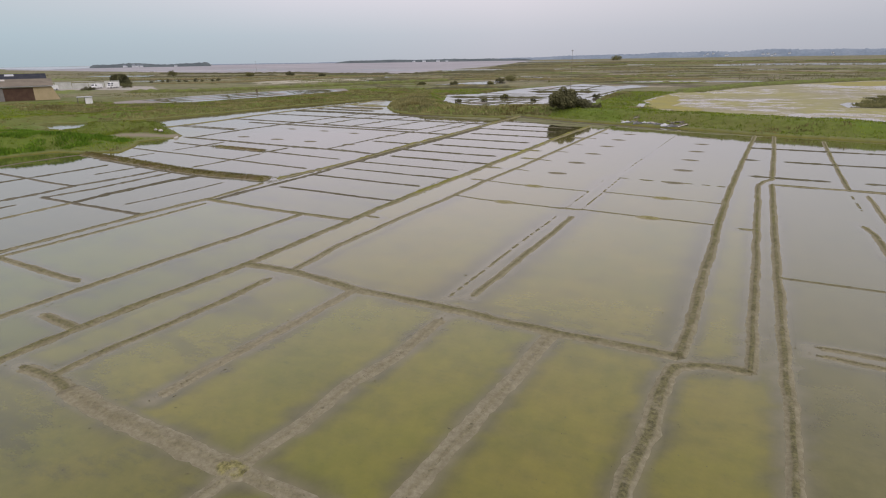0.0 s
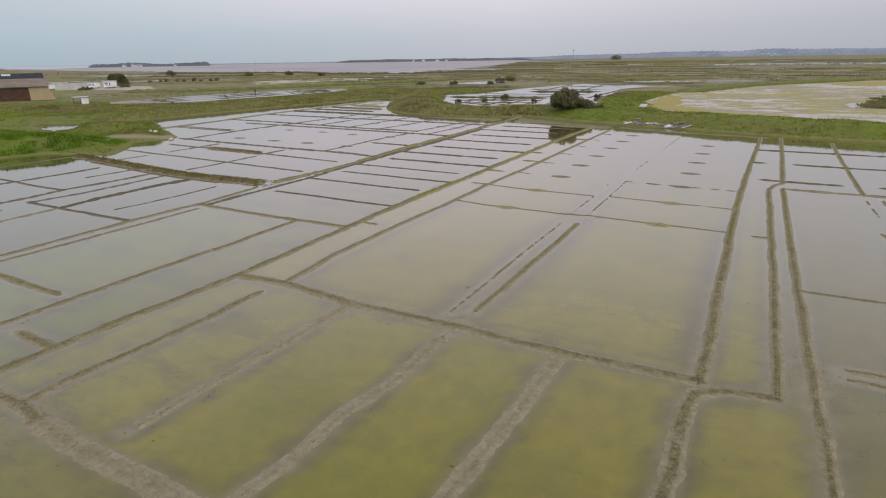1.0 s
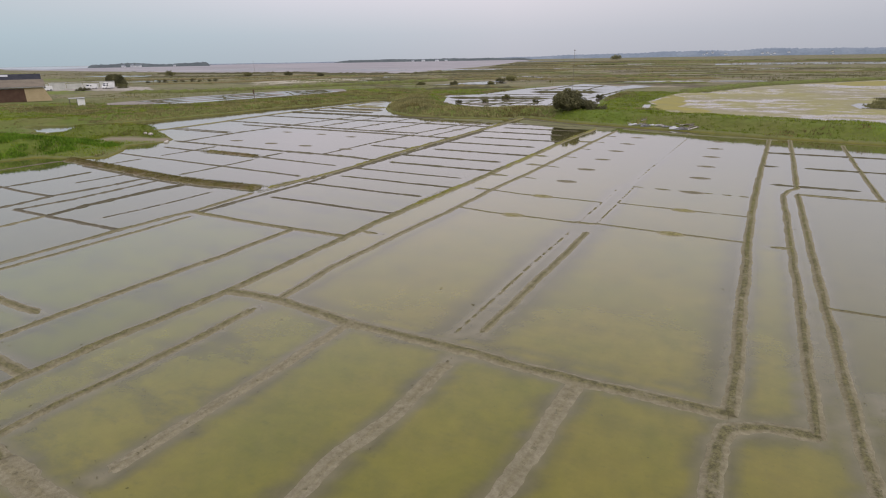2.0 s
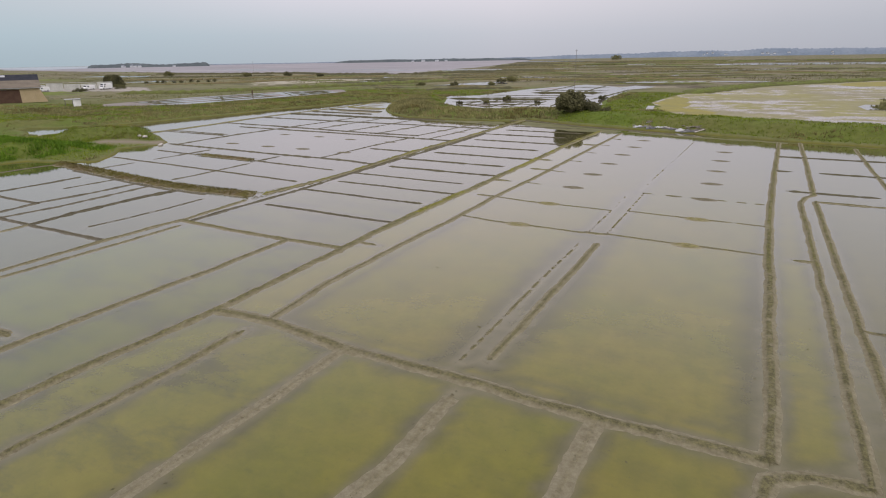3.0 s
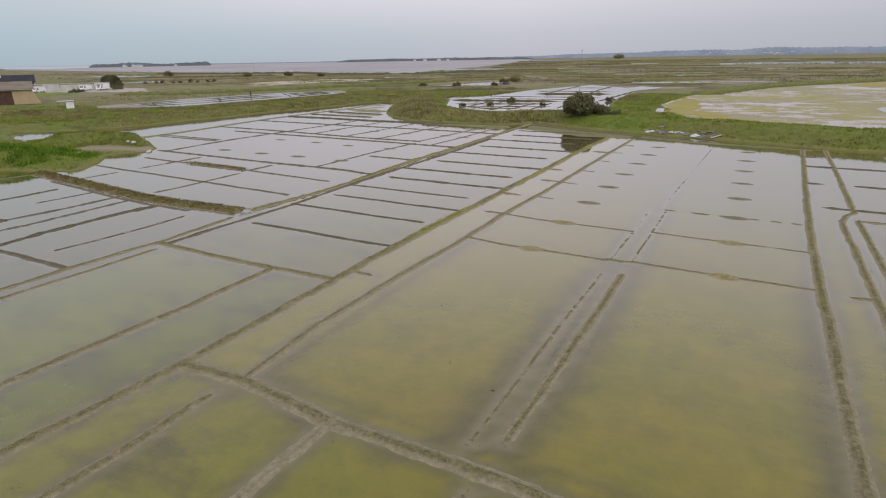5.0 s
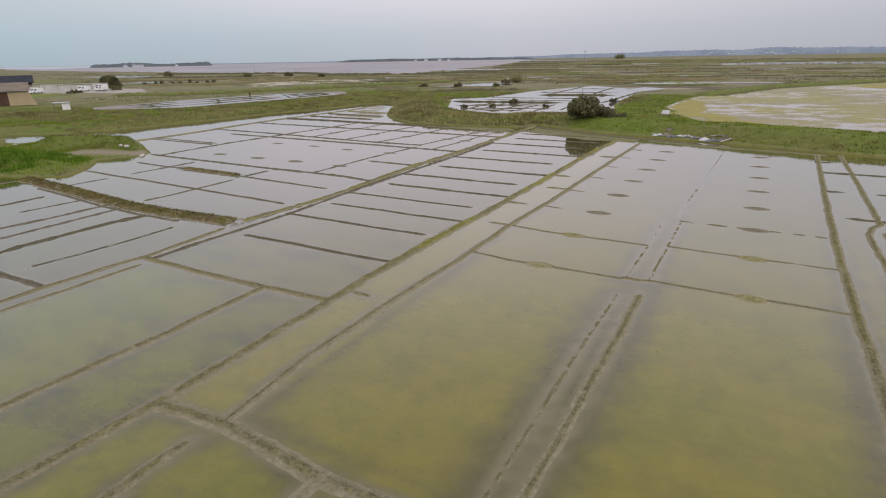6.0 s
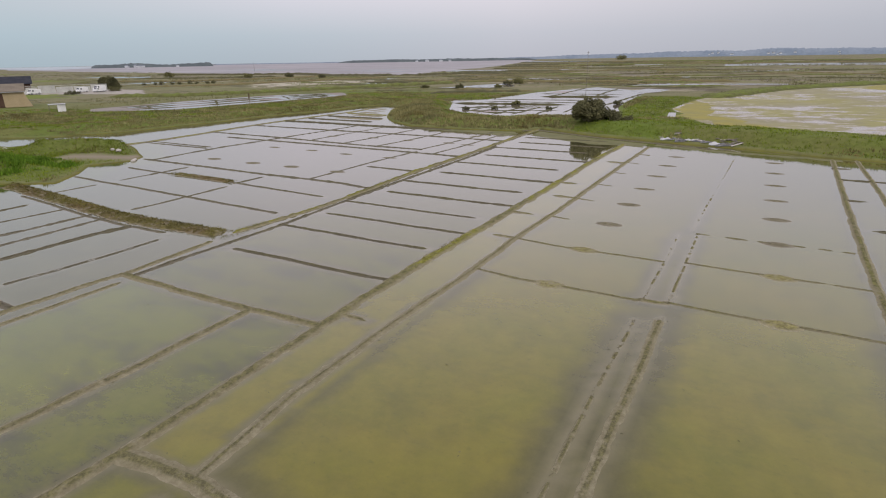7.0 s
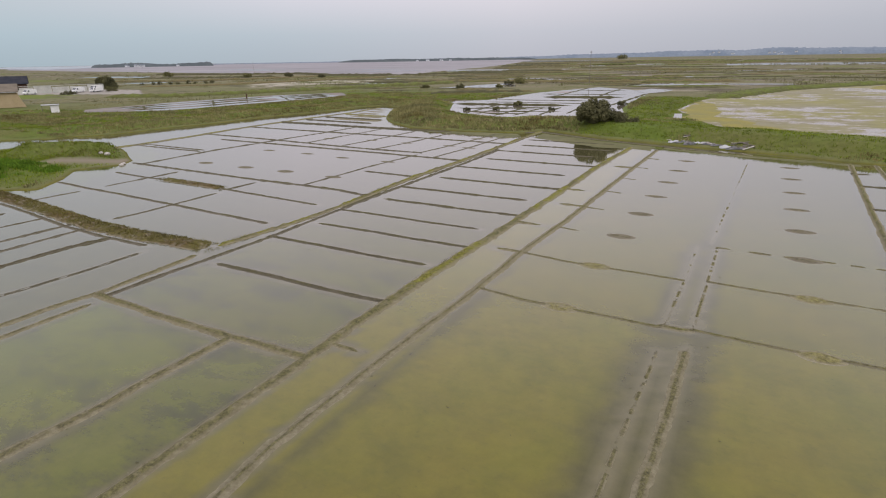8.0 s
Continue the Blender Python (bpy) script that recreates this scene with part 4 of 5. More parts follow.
# ---- dark drift lines on the beds of the front pans ----
def drift_line(points, seed):
    """A string of small dark clots along a bent line."""
    verts, faces = [], []
    for a, b in zip(points, points[1:]):
        a, b = Vector(a), Vector(b)
        side = Vector((-(b - a).y, (b - a).x)).normalized()
        count = int((b - a).length / 0.05)
        for i in range(count):
            p = a.lerp(b, i / count)
            w = 0.012 + 0.03 * noise.noise((p.x * 23, p.y * 23, seed + 4))
            p = p + side * (0.2 * noise.noise((p.x * 2.2, p.y * 2.2, seed)) + 0.06 * noise.noise((p.x * 19, p.y * 19, seed)))
            if noise.noise((p.x * 31, p.y * 31, seed + 9)) > 0.05 and w > 0.008:
                n = len(verts)
                verts += [(p.x - w, p.y, 0.002), (p.x, p.y - 0.8 * w, 0.002), (p.x + 1.1 * w, p.y, 0.002), (p.x, p.y + 0.9 * w, 0.002), (p.x, p.y, 0.012)]
                faces += [(n, n + 1, n + 4), (n + 1, n + 2, n + 4), (n + 2, n + 3, n + 4), (n + 3, n, n + 4)]
    tagged(new("drift_line", mesh_of("drift_line", verts, faces, M_FLECK)), "thin dark line of drifted weed on a pan's bed", "drift weed", kind="stuff")


for k, line in enumerate((((0.5, 15.1), (1.2, 14.8), (1.9, 14.6), (2.6, 14.3)), ((0.5, 14.1), (1.0, 13.5), (1.3, 13.2)),
                          ((2.4, 20.0), (1.8, 18.5), (1.1, 17.3), (1.1, 15.9)), ((-2.8, 13.6), (-2.4, 13.3)),
                          ((-2.6, 12.2), (-1.9, 12.2), (-1.3, 11.9)))):
    drift_line(line, 3.3 * k)

# ---- flecks of weed floating along the edges of the pans ----
fleck_rng = np.random.RandomState(41)
fx, fy = fleck_rng.uniform(-46, 10, 60000), 6 + 46 * fleck_rng.uniform(0, 1, 60000) ** 1.4
edge_gap = gap_to(fx, fy, segments)
drift = waves(fx, fy, 3.5, 61) + 0.8 * waves(fx, fy, 1.2, 62)
hold = (edge_gap > 0.3) & (drift - 0.5 * np.minimum(edge_gap, 1.6) + fleck_rng.normal(0, 0.3, len(fx)) > 0.75)
fx, fy = fx[hold][:9000], fy[hold][:9000]
turn, long = fleck_rng.uniform(0, 6.283, len(fx)), fleck_rng.uniform(0.01, 0.035, len(fx)) * fleck_rng.choice([1, 1, 2], len(fx))
ux, uy = np.cos(turn) * long, np.sin(turn) * long
corners = [(fx - ux, fy - uy, 0.002), (fx + 0.4 * uy, fy - 0.4 * ux, 0.008), (fx + ux, fy + uy, 0.002), (fx - 0.5 * uy, fy + 0.5 * ux, 0.006)]
v = np.stack([np.stack([a, b, np.full(len(fx), c)], -1) for a, b, c in corners], 1).reshape(-1, 3)
stuff("weed_flecks", v, 4 * np.arange(len(fx))[:, None] + [[0, 1, 2, 3]], M_FLECK, "dark flecks of weed floating on the pan water", "weed")

# ---- wetlands behind the pans ----
sheet("lagoon", ragged(LAGOON, 1.5, 6, 9.0), PLAIN + 0.03, M_LAGOON, "shallow lagoon with yellow algae and streaks of open water")
sheet("algae_mat", ragged([(-20.3, 145), (-15.2, 127.4), (-8.0, 112), (0.0, 106.8), (6, 104.6), (3, 110), (-4, 119), (-10, 131), (-13, 148), (-14, 165), (-17.8, 173)], 3.6, 2.6, 31.0), PLAIN + 0.036, M_ALGAE, "yellow ochre algae along the lagoon's edge", "algae")
for outline, mat, name, label in (([(25.1, 240.4), (31.8, 260.3), (46.8, 272.4), (60.0, 262.0), (40.8, 234.5), (29.9, 228.8)], M_ALGAE, "algae_mat", "pale yellow algae at the far side of the lagoon"),
                                  ([(18.8, 146.2), (20.9, 151.8), (23.0, 151.4), (23.5, 140.2), (19.2, 137.3)], M_POND, "lagoon_pool", "bright open pool beside a grassy islet")):
    sheet(name, ragged(outline, 0.8, 4, 12.0), PLAIN + 0.042, mat, label)
# olive sheets: floating algae, and the levee's reflection laid on as colour
for number, outline in enumerate(([(-34.6, 99.4), (-30.0, 97.2), (-25.0, 94.6), (-20.0, 92.8), (-17.0, 91.7), (-16.9, 88.2), (-20.0, 89.0), (-24.0, 88.6), (-29.0, 91.4), (-34.2, 94.2)],
                                  [(-57.0, 97.8), (-47.0, 96.6), (-38.4, 97.6), (-36.6, 95.2), (-37.4, 92.4), (-41.0, 93.6), (-48.0, 94.6), (-56.0, 96.0)],
                                  [(-15.8, 91.6), (-12.0, 90.4), (-8.4, 89.0), (-2.0, 88.0), (4.0, 86.6), (4.0, 85.6), (-2.0, 86.4), (-9.0, 88.0), (-15.8, 90.2)])):
    sheet("algae_reflection", ragged(outline, 0.8, 0.9, 17.0 + number), 0.004, M_FILM, "olive algae film along the shore, with the levee's reflection painted in", "algae")
sheet("marsh_pond", INLET, PLAIN + 0.03, M_POND, "small bright inlet in the grass beside a lagoon")
sheet("marsh_pond", ragged(FIELD_T, 1.0, 5, 2.0), PLAIN + 0.03, M_POND, "bright shallow pans behind the levee")
for outline in ([(-60, 127), (-55, 124.5), (-54, 125), (-54, 129), (-59, 129.5)], [(-64, 196), (-58, 197), (-59, 206), (-64, 204)]):
    sheet("mud_pan", ragged(outline, 0.9, 3, 8.0), PLAIN + 0.036, M_PURPLE, "drained purple-brown mud pan among bright ones", "mud")
sheet("mud_pan", ragged(FIELD_W, 1.0, 5, 4.0), PLAIN + 0.03, M_WETMUD, "long grey-brown mud pans behind a grassy levee", "mud")
FAR_EDGE = [(-157.8, 103.0), (-158.0, 127.8), (-152.6, 158.0), (-138.5, 178.0)]
NEAR_EDGE = [(-144.0, 100.5), (-132.9, 110.0), (-127.3, 141.2), (-125.6, 165.0)]


def across(u, v):
    """A place in the mud pans: u from their far edge to their near edge, v along them."""
    k = min(2, int(v * 3))
    f = v * 3 - k
    a = Vector(FAR_EDGE[k]).lerp(Vector(FAR_EDGE[k + 1]), f)
    b = Vector(NEAR_EDGE[k]).lerp(Vector(NEAR_EDGE[k + 1]), f)
    return tuple(a.lerp(b, u))


for u0, u1, v0, v1 in ((0.84, 0.99, 0.12, 0.74), (0.8, 0.99, 0.76, 1.0), (0.56, 0.69, 0.2, 0.6), (0.52, 0.76, 0.68, 0.98), (0.3, 0.41, 0.1, 0.5), (0.27, 0.47, 0.58, 0.97), (0.07, 0.16, 0.25, 0.64), (0.05, 0.21, 0.7, 0.96)):
    outline = [across(u0, v0 + (v1 - v0) * k / 5) for k in range(6)] + [across(u1, v1 + (v0 - v1) * k / 5) for k in range(6)]
    sheet("marsh_pond", ragged(outline, 0.5, 4, 4.0 + u0), PLAIN + 0.036, M_POND, "thin strip of bright water in a mud pan")
PONDS = [[(-220.9, 182.6), (-239.9, 252.5), (-214.3, 312.1), (-181.6, 266.6), (-202.2, 220.2), (-194.9, 164.8)]]
for outline, label in (([(-117.7, 217.9), (-106.2, 264.6), (-90.8, 234.8), (-104.2, 210.2)], "small bright pond in the olive marsh"),
                       ([(-326.4, 217.8), (-345.0, 250.0), (-325.0, 296.0), (-301.7, 276.5)], "narrow pond beside a row of bushes"),
                       ([(-34, 680), (106, 667), (260, 640), (290, 760), (125, 787), (-41, 830)], "long bright channel across the far marsh"),
                       ([(-246, 470), (-188, 496), (-210, 553), (-286, 544)], "bright pond before the far mudflat"),
                       ([(-301, 779), (-266, 790), (-310, 920), (-360, 932)], "narrow pond in the far marsh"),
                       ([(-197, 722), (-142, 709), (-163, 816), (-228, 852)], "narrow pond in the far marsh"),
                       ([(-900, 1740), (-273, 1292), (-314, 1488), (-1150, 2200)], "thin bright creek before the far shore"),
                       ([(-123, 284), (-117, 292), (-124, 308), (-130, 300)], "small pond in the olive marsh"),
                       ([(-52.5, 246.3), (-18.2, 260.9), (7.2, 264.3), (7.1, 270.8), (-20.0, 269.2), (-52.4, 258.0)], "bright ditch across the marsh"),
                       ([(-308.0, 740.0), (-105.0, 780.0), (-100.0, 830.0), (-300.0, 790.0)], "long pond in the far marsh"),
                       ([(-19.0, 450.0), (20.0, 480.0), (22.0, 500.0), (-18.0, 476.0)], "narrow pond in the brown marsh")):
    PONDS.append(outline)
    sheet("marsh_pond", ragged(outline, 2.5, 9, 1.0), PLAIN + 0.03, M_POND, label)
for outline, label in (([(-52.7, 257.0), (-45.6, 252.0), (-34.7, 262.5), (-36.9, 272.0), (-48.9, 276.8), (-54.3, 267.7)], "bright pans behind a low bank"),
                       ([(-41.5, 212.7), (-35.2, 200.1), (-31.2, 209.6), (-30.1, 220.3), (-38.0, 226.6)], "bright pan beside a post in the marsh"),
                       ([(-533.7, 316.8), (-487.4, 318.4), (-443.3, 320.0), (-481.5, 350.0), (-536.1, 342.0)], "thin sliver of water before the sea dike"),
                       ([(-86.7, 148.0), (-74.5, 149.0), (-76.0, 160.9), (-90.5, 157.3)], "bright pan at the foot of the levee")):
    PONDS.append(outline)
    sheet("marsh_pond", ragged(outline, 1.0, 5, 1.0), PLAIN + 0.046, M_POND, label)
sheet("dry_pan", ragged([(-220.9, 182.6), (-239.9, 252.5), (-214.3, 312.1), (-181.6, 266.6), (-202.2, 220.2), (-194.9, 164.8)], 2, 9, 6.0), PLAIN + 0.03, M_DRY, "dry pale pan in the marsh", "ground")
MUDFLAT = [(-1700, 808), (-900, 560), (-623, 480), (-345, 410), (-237, 381), (-262, 480), (-280, 560), (-345, 823), (-800, 2300), (-1800, 4200), (-3800, 2700), (-3600, 1715)]
sheet("mudflat", ragged(MUDFLAT, 12, 40, 3.0), PLAIN + 0.05, M_MUDFLAT, "wide pinkish mudflat at low tide", "mudflat")
for outline in ([(-371, 482), (-312, 494), (-285, 513), (-300, 520), (-345, 506)], [(-440, 560), (-395, 562), (-350, 590), (-372, 600), (-425, 580)], [(-640, 560), (-560, 566), (-500, 600), (-590, 590)], [(-760, 640), (-640, 650), (-600, 690), (-720, 670)]):
    sheet("marsh_pond", ragged(outline, 6, 14, 5.0), PLAIN + 0.09, M_POND, "thin bright creek left on the bare mudflat")
sheet("sea", [(-1500, 800), (-1800, 1100), (-3900, 2550), (-4300, 1900), (-4200, 1700)], PLAIN + 0.4, M_SEA, "pale grey sea on the horizon", "sea")


# ---- the low banks of the pans behind the levees ----
def ridge(line, width, height, mat, label, base=PLAIN, seed=0.0):
    spine = []
    for a, b in zip(line, line[1:]):
        a, b = Vector(a), Vector(b)
        k = max(2, int((b - a).length / 1.2))
        spine += [a.lerp(b, i / k) for i in range(k)]
    spine.append(Vector(line[-1]))
    n = len(spine) - 1
    verts = []
    for i, p in enumerate(spine):
        ahead = (spine[min(i + 1, n)] - spine[max(i - 1, 0)]).normalized()
        side = Vector((-ahead.y, ahead.x))
        end = min(1.0, min(i, n - i) / min(4.0, n / 2))
        p = p + side * 0.5 * noise.noise((i * 0.3, seed, 1))
        k = width * (0.5 + 0.25 * noise.noise((i * 0.45, seed, 4))) * (0.35 + 0.65 * end)
        h = height * (0.8 + 0.6 * noise.noise((i * 0.6, seed, 7))) * end
        for off, z in ((-1, -0.05), (-0.7, 0.75 * h), (0, h), (0.7, 0.75 * h), (1, -0.05)):
            q = p + side * off * k
            verts.append((q.x, q.y, base + z - 0.05 * (1 - end)))
    faces = [(5 * i + j, 5 * i + j + 1, 5 * i + j + 6, 5 * i + j + 5) for i in range(n) for j in range(4)]
    me = mesh_of("marsh_bank", verts, faces, mat)
    floats(me, "crest", np.tile([0.3, 1, 1, 1, 0.3], n + 1))
    floats(me, "foot", np.full(5 * (n + 1), 0.3))
    floats(me, "moss", np.ones(5 * (n + 1)))
    return tagged(new("marsh_bank", me), label, "bank", "banks in the marsh behind the levee")


for k, (ax, ay, bx, by, w, h) in enumerate(((-62, 176.5, -37.3, 181, 2.0, 0.5), (-75, 146.5, -43, 150, 1.7, 0.42), (-57, 129.5, -40, 135, 0.7, 0.16), (-70, 135, -44, 139.5, 0.8, 0.16), (-66, 131, -49, 122.5, 0.9, 0.16),
                                            (-73, 163, -36, 166, 1.0, 0.16), (-68, 190, -37, 193, 0.9, 0.16), (-62, 212, -42, 214, 0.9, 0.16), (-52, 119, -53, 146, 0.7, 0.16), (-44, 122, -45.5, 147, 0.7, 0.16),
                                            (-60, 124, -62, 148, 0.7, 0.16), (-46, 181, -48, 225, 0.9, 0.16), (-58, 181, -60, 228, 0.9, 0.16), (-36, 150, -35, 200, 1.0, 0.16), (-68, 138.5, -43, 143, 0.6, 0.14), (-64, 128, -47, 131.5, 0.6, 0.14), (-60, 125.5, -44, 127.5, 0.5, 0.14), (-72, 155, -37, 157, 0.6, 0.14), (-48.5, 120, -49, 146, 0.5, 0.14), (-40, 128, -41, 147, 0.5, 0.14), (-57, 121, -58, 147, 0.5, 0.14))):
    ridge(((ax, ay), (bx, by)), 1.1 * w, 0.95 * h, M_SEDGE, "low dark weedy bank between bright shallow pans", seed=k * 2.3)
for k in range(3):
    ridge((across(0.03, 0.2 + 0.27 * k), across(0.97, 0.17 + 0.27 * k)), 0.8, 0.15, M_SEDGE, "low dark bank between long mud pans", seed=40 + k)
for k, u in enumerate((0.23, 0.5, 0.78)):
    for v in (0.05, 0.38, 0.7):
        ridge((across(u, v), across(u, v + 0.3)), 1.0, 0.22, M_SEDGE, "low dark bank between long mud pans", seed=52 + k + v)


M_TURF = bank_material("turf_bank", (0.1, 0.105, 0.035), (0.13, 0.125, 0.05), (0.09, 0.1, 0.026), (0.105, 0.13, 0.026), 1.0)
M_STRAW = bank_material("dry_bank", (0.15, 0.125, 0.075), (0.19, 0.165, 0.105), (0.14, 0.115, 0.055), (0.12, 0.11, 0.04), 0.8)
for k, (line, width, height, mat, label) in enumerate((
        (((-206, 136), (-184, 147), (-168, 176), (-148, 226), (-132, 262)), 9.0, 1.3, M_TURF, "long green dike behind the mud pans"),
        (((-272, 193), (-244, 222), (-232, 281), (-215, 330)), 9.0, 1.1, M_STRAW, "long olive dike beside a dry pale pan"),
        (((-540, 400), (-432, 396), (-372, 420), (-296, 372), (-238, 376)), 9.0, 1.5, M_SEDGE, "dark sea dike along the mudflat"),
        (((-238, 376), (-205, 410), (-170, 470)), 9.0, 1.4, M_SEDGE, "dark sea dike along the mudflat"),
        (((-380, 250), (-330, 268), (-300, 300), (-286, 350)), 7.0, 1.0, M_STRAW, "low olive dike across the marsh"),
        (((-430, 300), (-380, 312), (-330, 350)), 7.0, 1.0, M_SEDGE, "low dark dike across the marsh"),
        (((-150, 268), (-120, 280), (-84, 276), (-50, 282), (-10, 290)), 8.0, 1.1, M_STRAW, "low olive dike across the marsh"),
        (((-105, 208), (-84, 199), (-72, 205)), 6.0, 0.9, M_STRAW, "low olive dike behind bright pans"),
        (((-104, 184), (-98, 189), (-87, 198), (-73, 204)), 7.0, 0.8, M_SEDGE, "dark scrubby dike behind bright pans"),
        (((-118, 212), (-111.7, 214.8), (-99, 219), (-87, 221)), 4.0, 0.35, M_SEDGE, "dark scrubby dike before a pond"),
        (((-16, 182), (0, 226), (20, 256), (42, 282), (80, 300)), 8.0, 1.2, M_TURF, "green dike along the lagoon's far side"))):
    ridge(line, width, height, mat, label, seed=70 + 3.1 * k)


# ---- old pans of the far marsh: low sedge banks and slivers of water ----
marsh_rng = random.Random(31)
for k in range(420):
    d = 235 * math.exp(1.75 * (k + marsh_rng.random()) / 420)
    b = marsh_rng.uniform(-40, 26) if d > 330 else marsh_rng.uniform(-36, -6)
    x, y = spot(b, d)
    spread = 0.03 * d * marsh_rng.uniform(0.4, 2.6)
    lean = marsh_rng.uniform(-0.25, 0.25)
    ends = np.array([(x - spread, y - lean * spread), (x, y), (x + spread, y + lean * spread)])
    _, gd, gl = height_at(ends[:, 0], ends[:, 1])
    if (b > -6 and 520 < d < 830) or (-32 < b < -16 and d < 300) or gl.min() < 6 or inside(ends[:, 0], ends[:, 1], MUDFLAT).any():
        continue
    ridge((ends[0], ends[2]), 0.009 * d + 1.5, 0.2 + 0.0011 * d * marsh_rng.uniform(0.4, 1.3), (M_SEDGE, M_STRAW, M_SEDGE, M_TURF)[k % 4], "low sedge bank across the far brown marsh", seed=90 + k)
    if k % 6 == 1 and b < -4:
        deep = 0.03 * d + 4
        outline = [(x - spread * 0.8, y + 4), (x, y + 3), (x + spread * 0.7, y + 4), (x + spread * 0.8, y + 4 + deep), (x - spread * 0.2, y + 2 + deep), (x - spread * 0.6, y + 5 + deep)]
        PONDS.append(outline)
        sheet("marsh_pond", ragged(outline, 2.0, 8, 2.0 + k), PLAIN + 0.035, M_POND, "thin sliver of bright water in the far brown marsh")

# ---- far land ----
def far_land(name, bearing0, bearing1, distance, tall, depth, mat, label, bump=0.5, seed=0.0, ends=0.08):
    """A long low ridge with an uneven, wooded crest."""
    n = max(40, int((bearing1 - bearing0) * 9))
    verts, faces = [], []
    for i in range(n + 1):
        k = i / n
        b = bearing0 + (bearing1 - bearing0) * k
        fade = min(1, k / ends, (1 - k) / ends) ** 0.6 if ends else 1
        rise = tall * fade * (1 - bump + bump * (noise.noise((b * 0.35, seed, 0)) * 0.7 + 0.6)) + tall * 0.12 * fade * (noise.noise((b * 4, seed, 2)) + noise.noise((b * 11, seed, 3)))
        for off, h in ((0, 0), (depth * 0.1, 0.75), (depth * 0.35, 1), (depth, 0)):
            x, y = spot(b, distance + off)
            verts.append((x, y, max(0, rise * h) + (0 if h else -1)))
    for i in range(n):
        for j in range(3):
            faces.append((4 * i + j, 4 * i + j + 4, 4 * i + j + 5, 4 * i + j + 1))
    return tagged(new(name, mesh_of(name, verts, faces, mat)), label, "hill", kind="structure")


# distance haze is put into these base colours: blue-grey instead of leaf green
M_WOODS = plain_material("far_woods", (0.06, 0.075, 0.08), (0.09, 0.108, 0.11), 0.02, 0.9)
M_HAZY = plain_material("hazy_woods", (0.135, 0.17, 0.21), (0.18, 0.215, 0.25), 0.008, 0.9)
far_land("backdrop_island", -58.9, -49.3, 2200, 15, 200, M_WOODS, "low wooded island with houses on the horizon", 0.75, 1.0, 0.03)
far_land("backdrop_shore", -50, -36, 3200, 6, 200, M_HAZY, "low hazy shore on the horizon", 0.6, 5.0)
far_land("backdrop_shore", -38.2, -19, 2900, 15, 200, M_WOODS, "long low wooded shore on the horizon", 0.5, 8.0)
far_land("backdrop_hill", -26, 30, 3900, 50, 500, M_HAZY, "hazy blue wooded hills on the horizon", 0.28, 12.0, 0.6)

# white and slate with the haze of the far shore mixed into the colour
M_HAZEWALL = plain_material("hazed_white", (0.5, 0.53, 0.56), (0.6, 0.62, 0.63), 0.1)
M_HAZEROOF = plain_material("hazed_slate", (0.15, 0.17, 0.2), (0.2, 0.22, 0.24), 0.1)


def far_house(bearing, distance, base, size, turn):
    x, y = spot(bearing, distance)
    top = thing("house", "white house with a slate roof among far woods", "house", "houses on the far shore", (x, y, base), turn)
    part("wall", box(-size, -size * 0.6, 0, size, size * 0.6, size * 0.8), M_HAZEWALL, top)
    part("roof", prism([(-size * 0.7, size * 0.8), (0, size * 1.35), (size * 0.7, size * 0.8)], -size * 1.05, size * 1.05), M_HAZEROOF, top, "dark slate roof")


house_rng = random.Random(12)
for k in range(16):
    far_house(house_rng.uniform(-4, 10), 3880, house_rng.uniform(3, 20), house_rng.uniform(4, 8), house_rng.uniform(0, 90))
for k in range(5):
    far_house(house_rng.uniform(-56.5, -51.0), 2185, 0.5, house_rng.uniform(4, 8), house_rng.uniform(0, 90))
for k in range(4):
    far_house(house_rng.uniform(-32, -27), 2890, 0.5, house_rng.uniform(5, 8), house_rng.uniform(0, 90))

# ---- grass on the levees ----
grass_rng = np.random.RandomState(11)
count = 170000
px, py = grass_rng.uniform(-180, 32, count), grass_rng.uniform(26, 190, count)
pz, pd, pl = height_at(px, py)
keep = (pd > 0.5) & (pl > 0.5) & ((pd < 60) | (gap_to(px, py, [(-26, 118, -24.5, 150), (-24.5, 150, -24, 178)]) < 10)) & (gap_to(px, py, [(-72.5, 56.0, -79, 52)]) > 1.8) & ~((pd < 5) & (py < 66) & (px < -95))
reach = np.hypot(px + 3, py - 8)
keep &= grass_rng.uniform(0, 1, count) < np.clip(140 / reach, 0.3, 1)
tone = waves(px, py, 30, 17) + 0.6 * waves(px, py, 9, 18)
knoll_gap = gap_to(px, py, [(-88.5, 53.4, -79.6, 57.4)])
fresh = ((px < -68) & (py < 75)) | ((px > -30) & (py > 92))
kinds = np.where((px > -6) & (tone < 0.9), 0, np.where(knoll_gap < 2.6, np.where(tone > 0.5, 2, 0), np.where(fresh, np.where(tone > 0.75, 1, 0), np.where(tone > 0.55, 2, np.where(tone < -0.9, 0, 1)))))
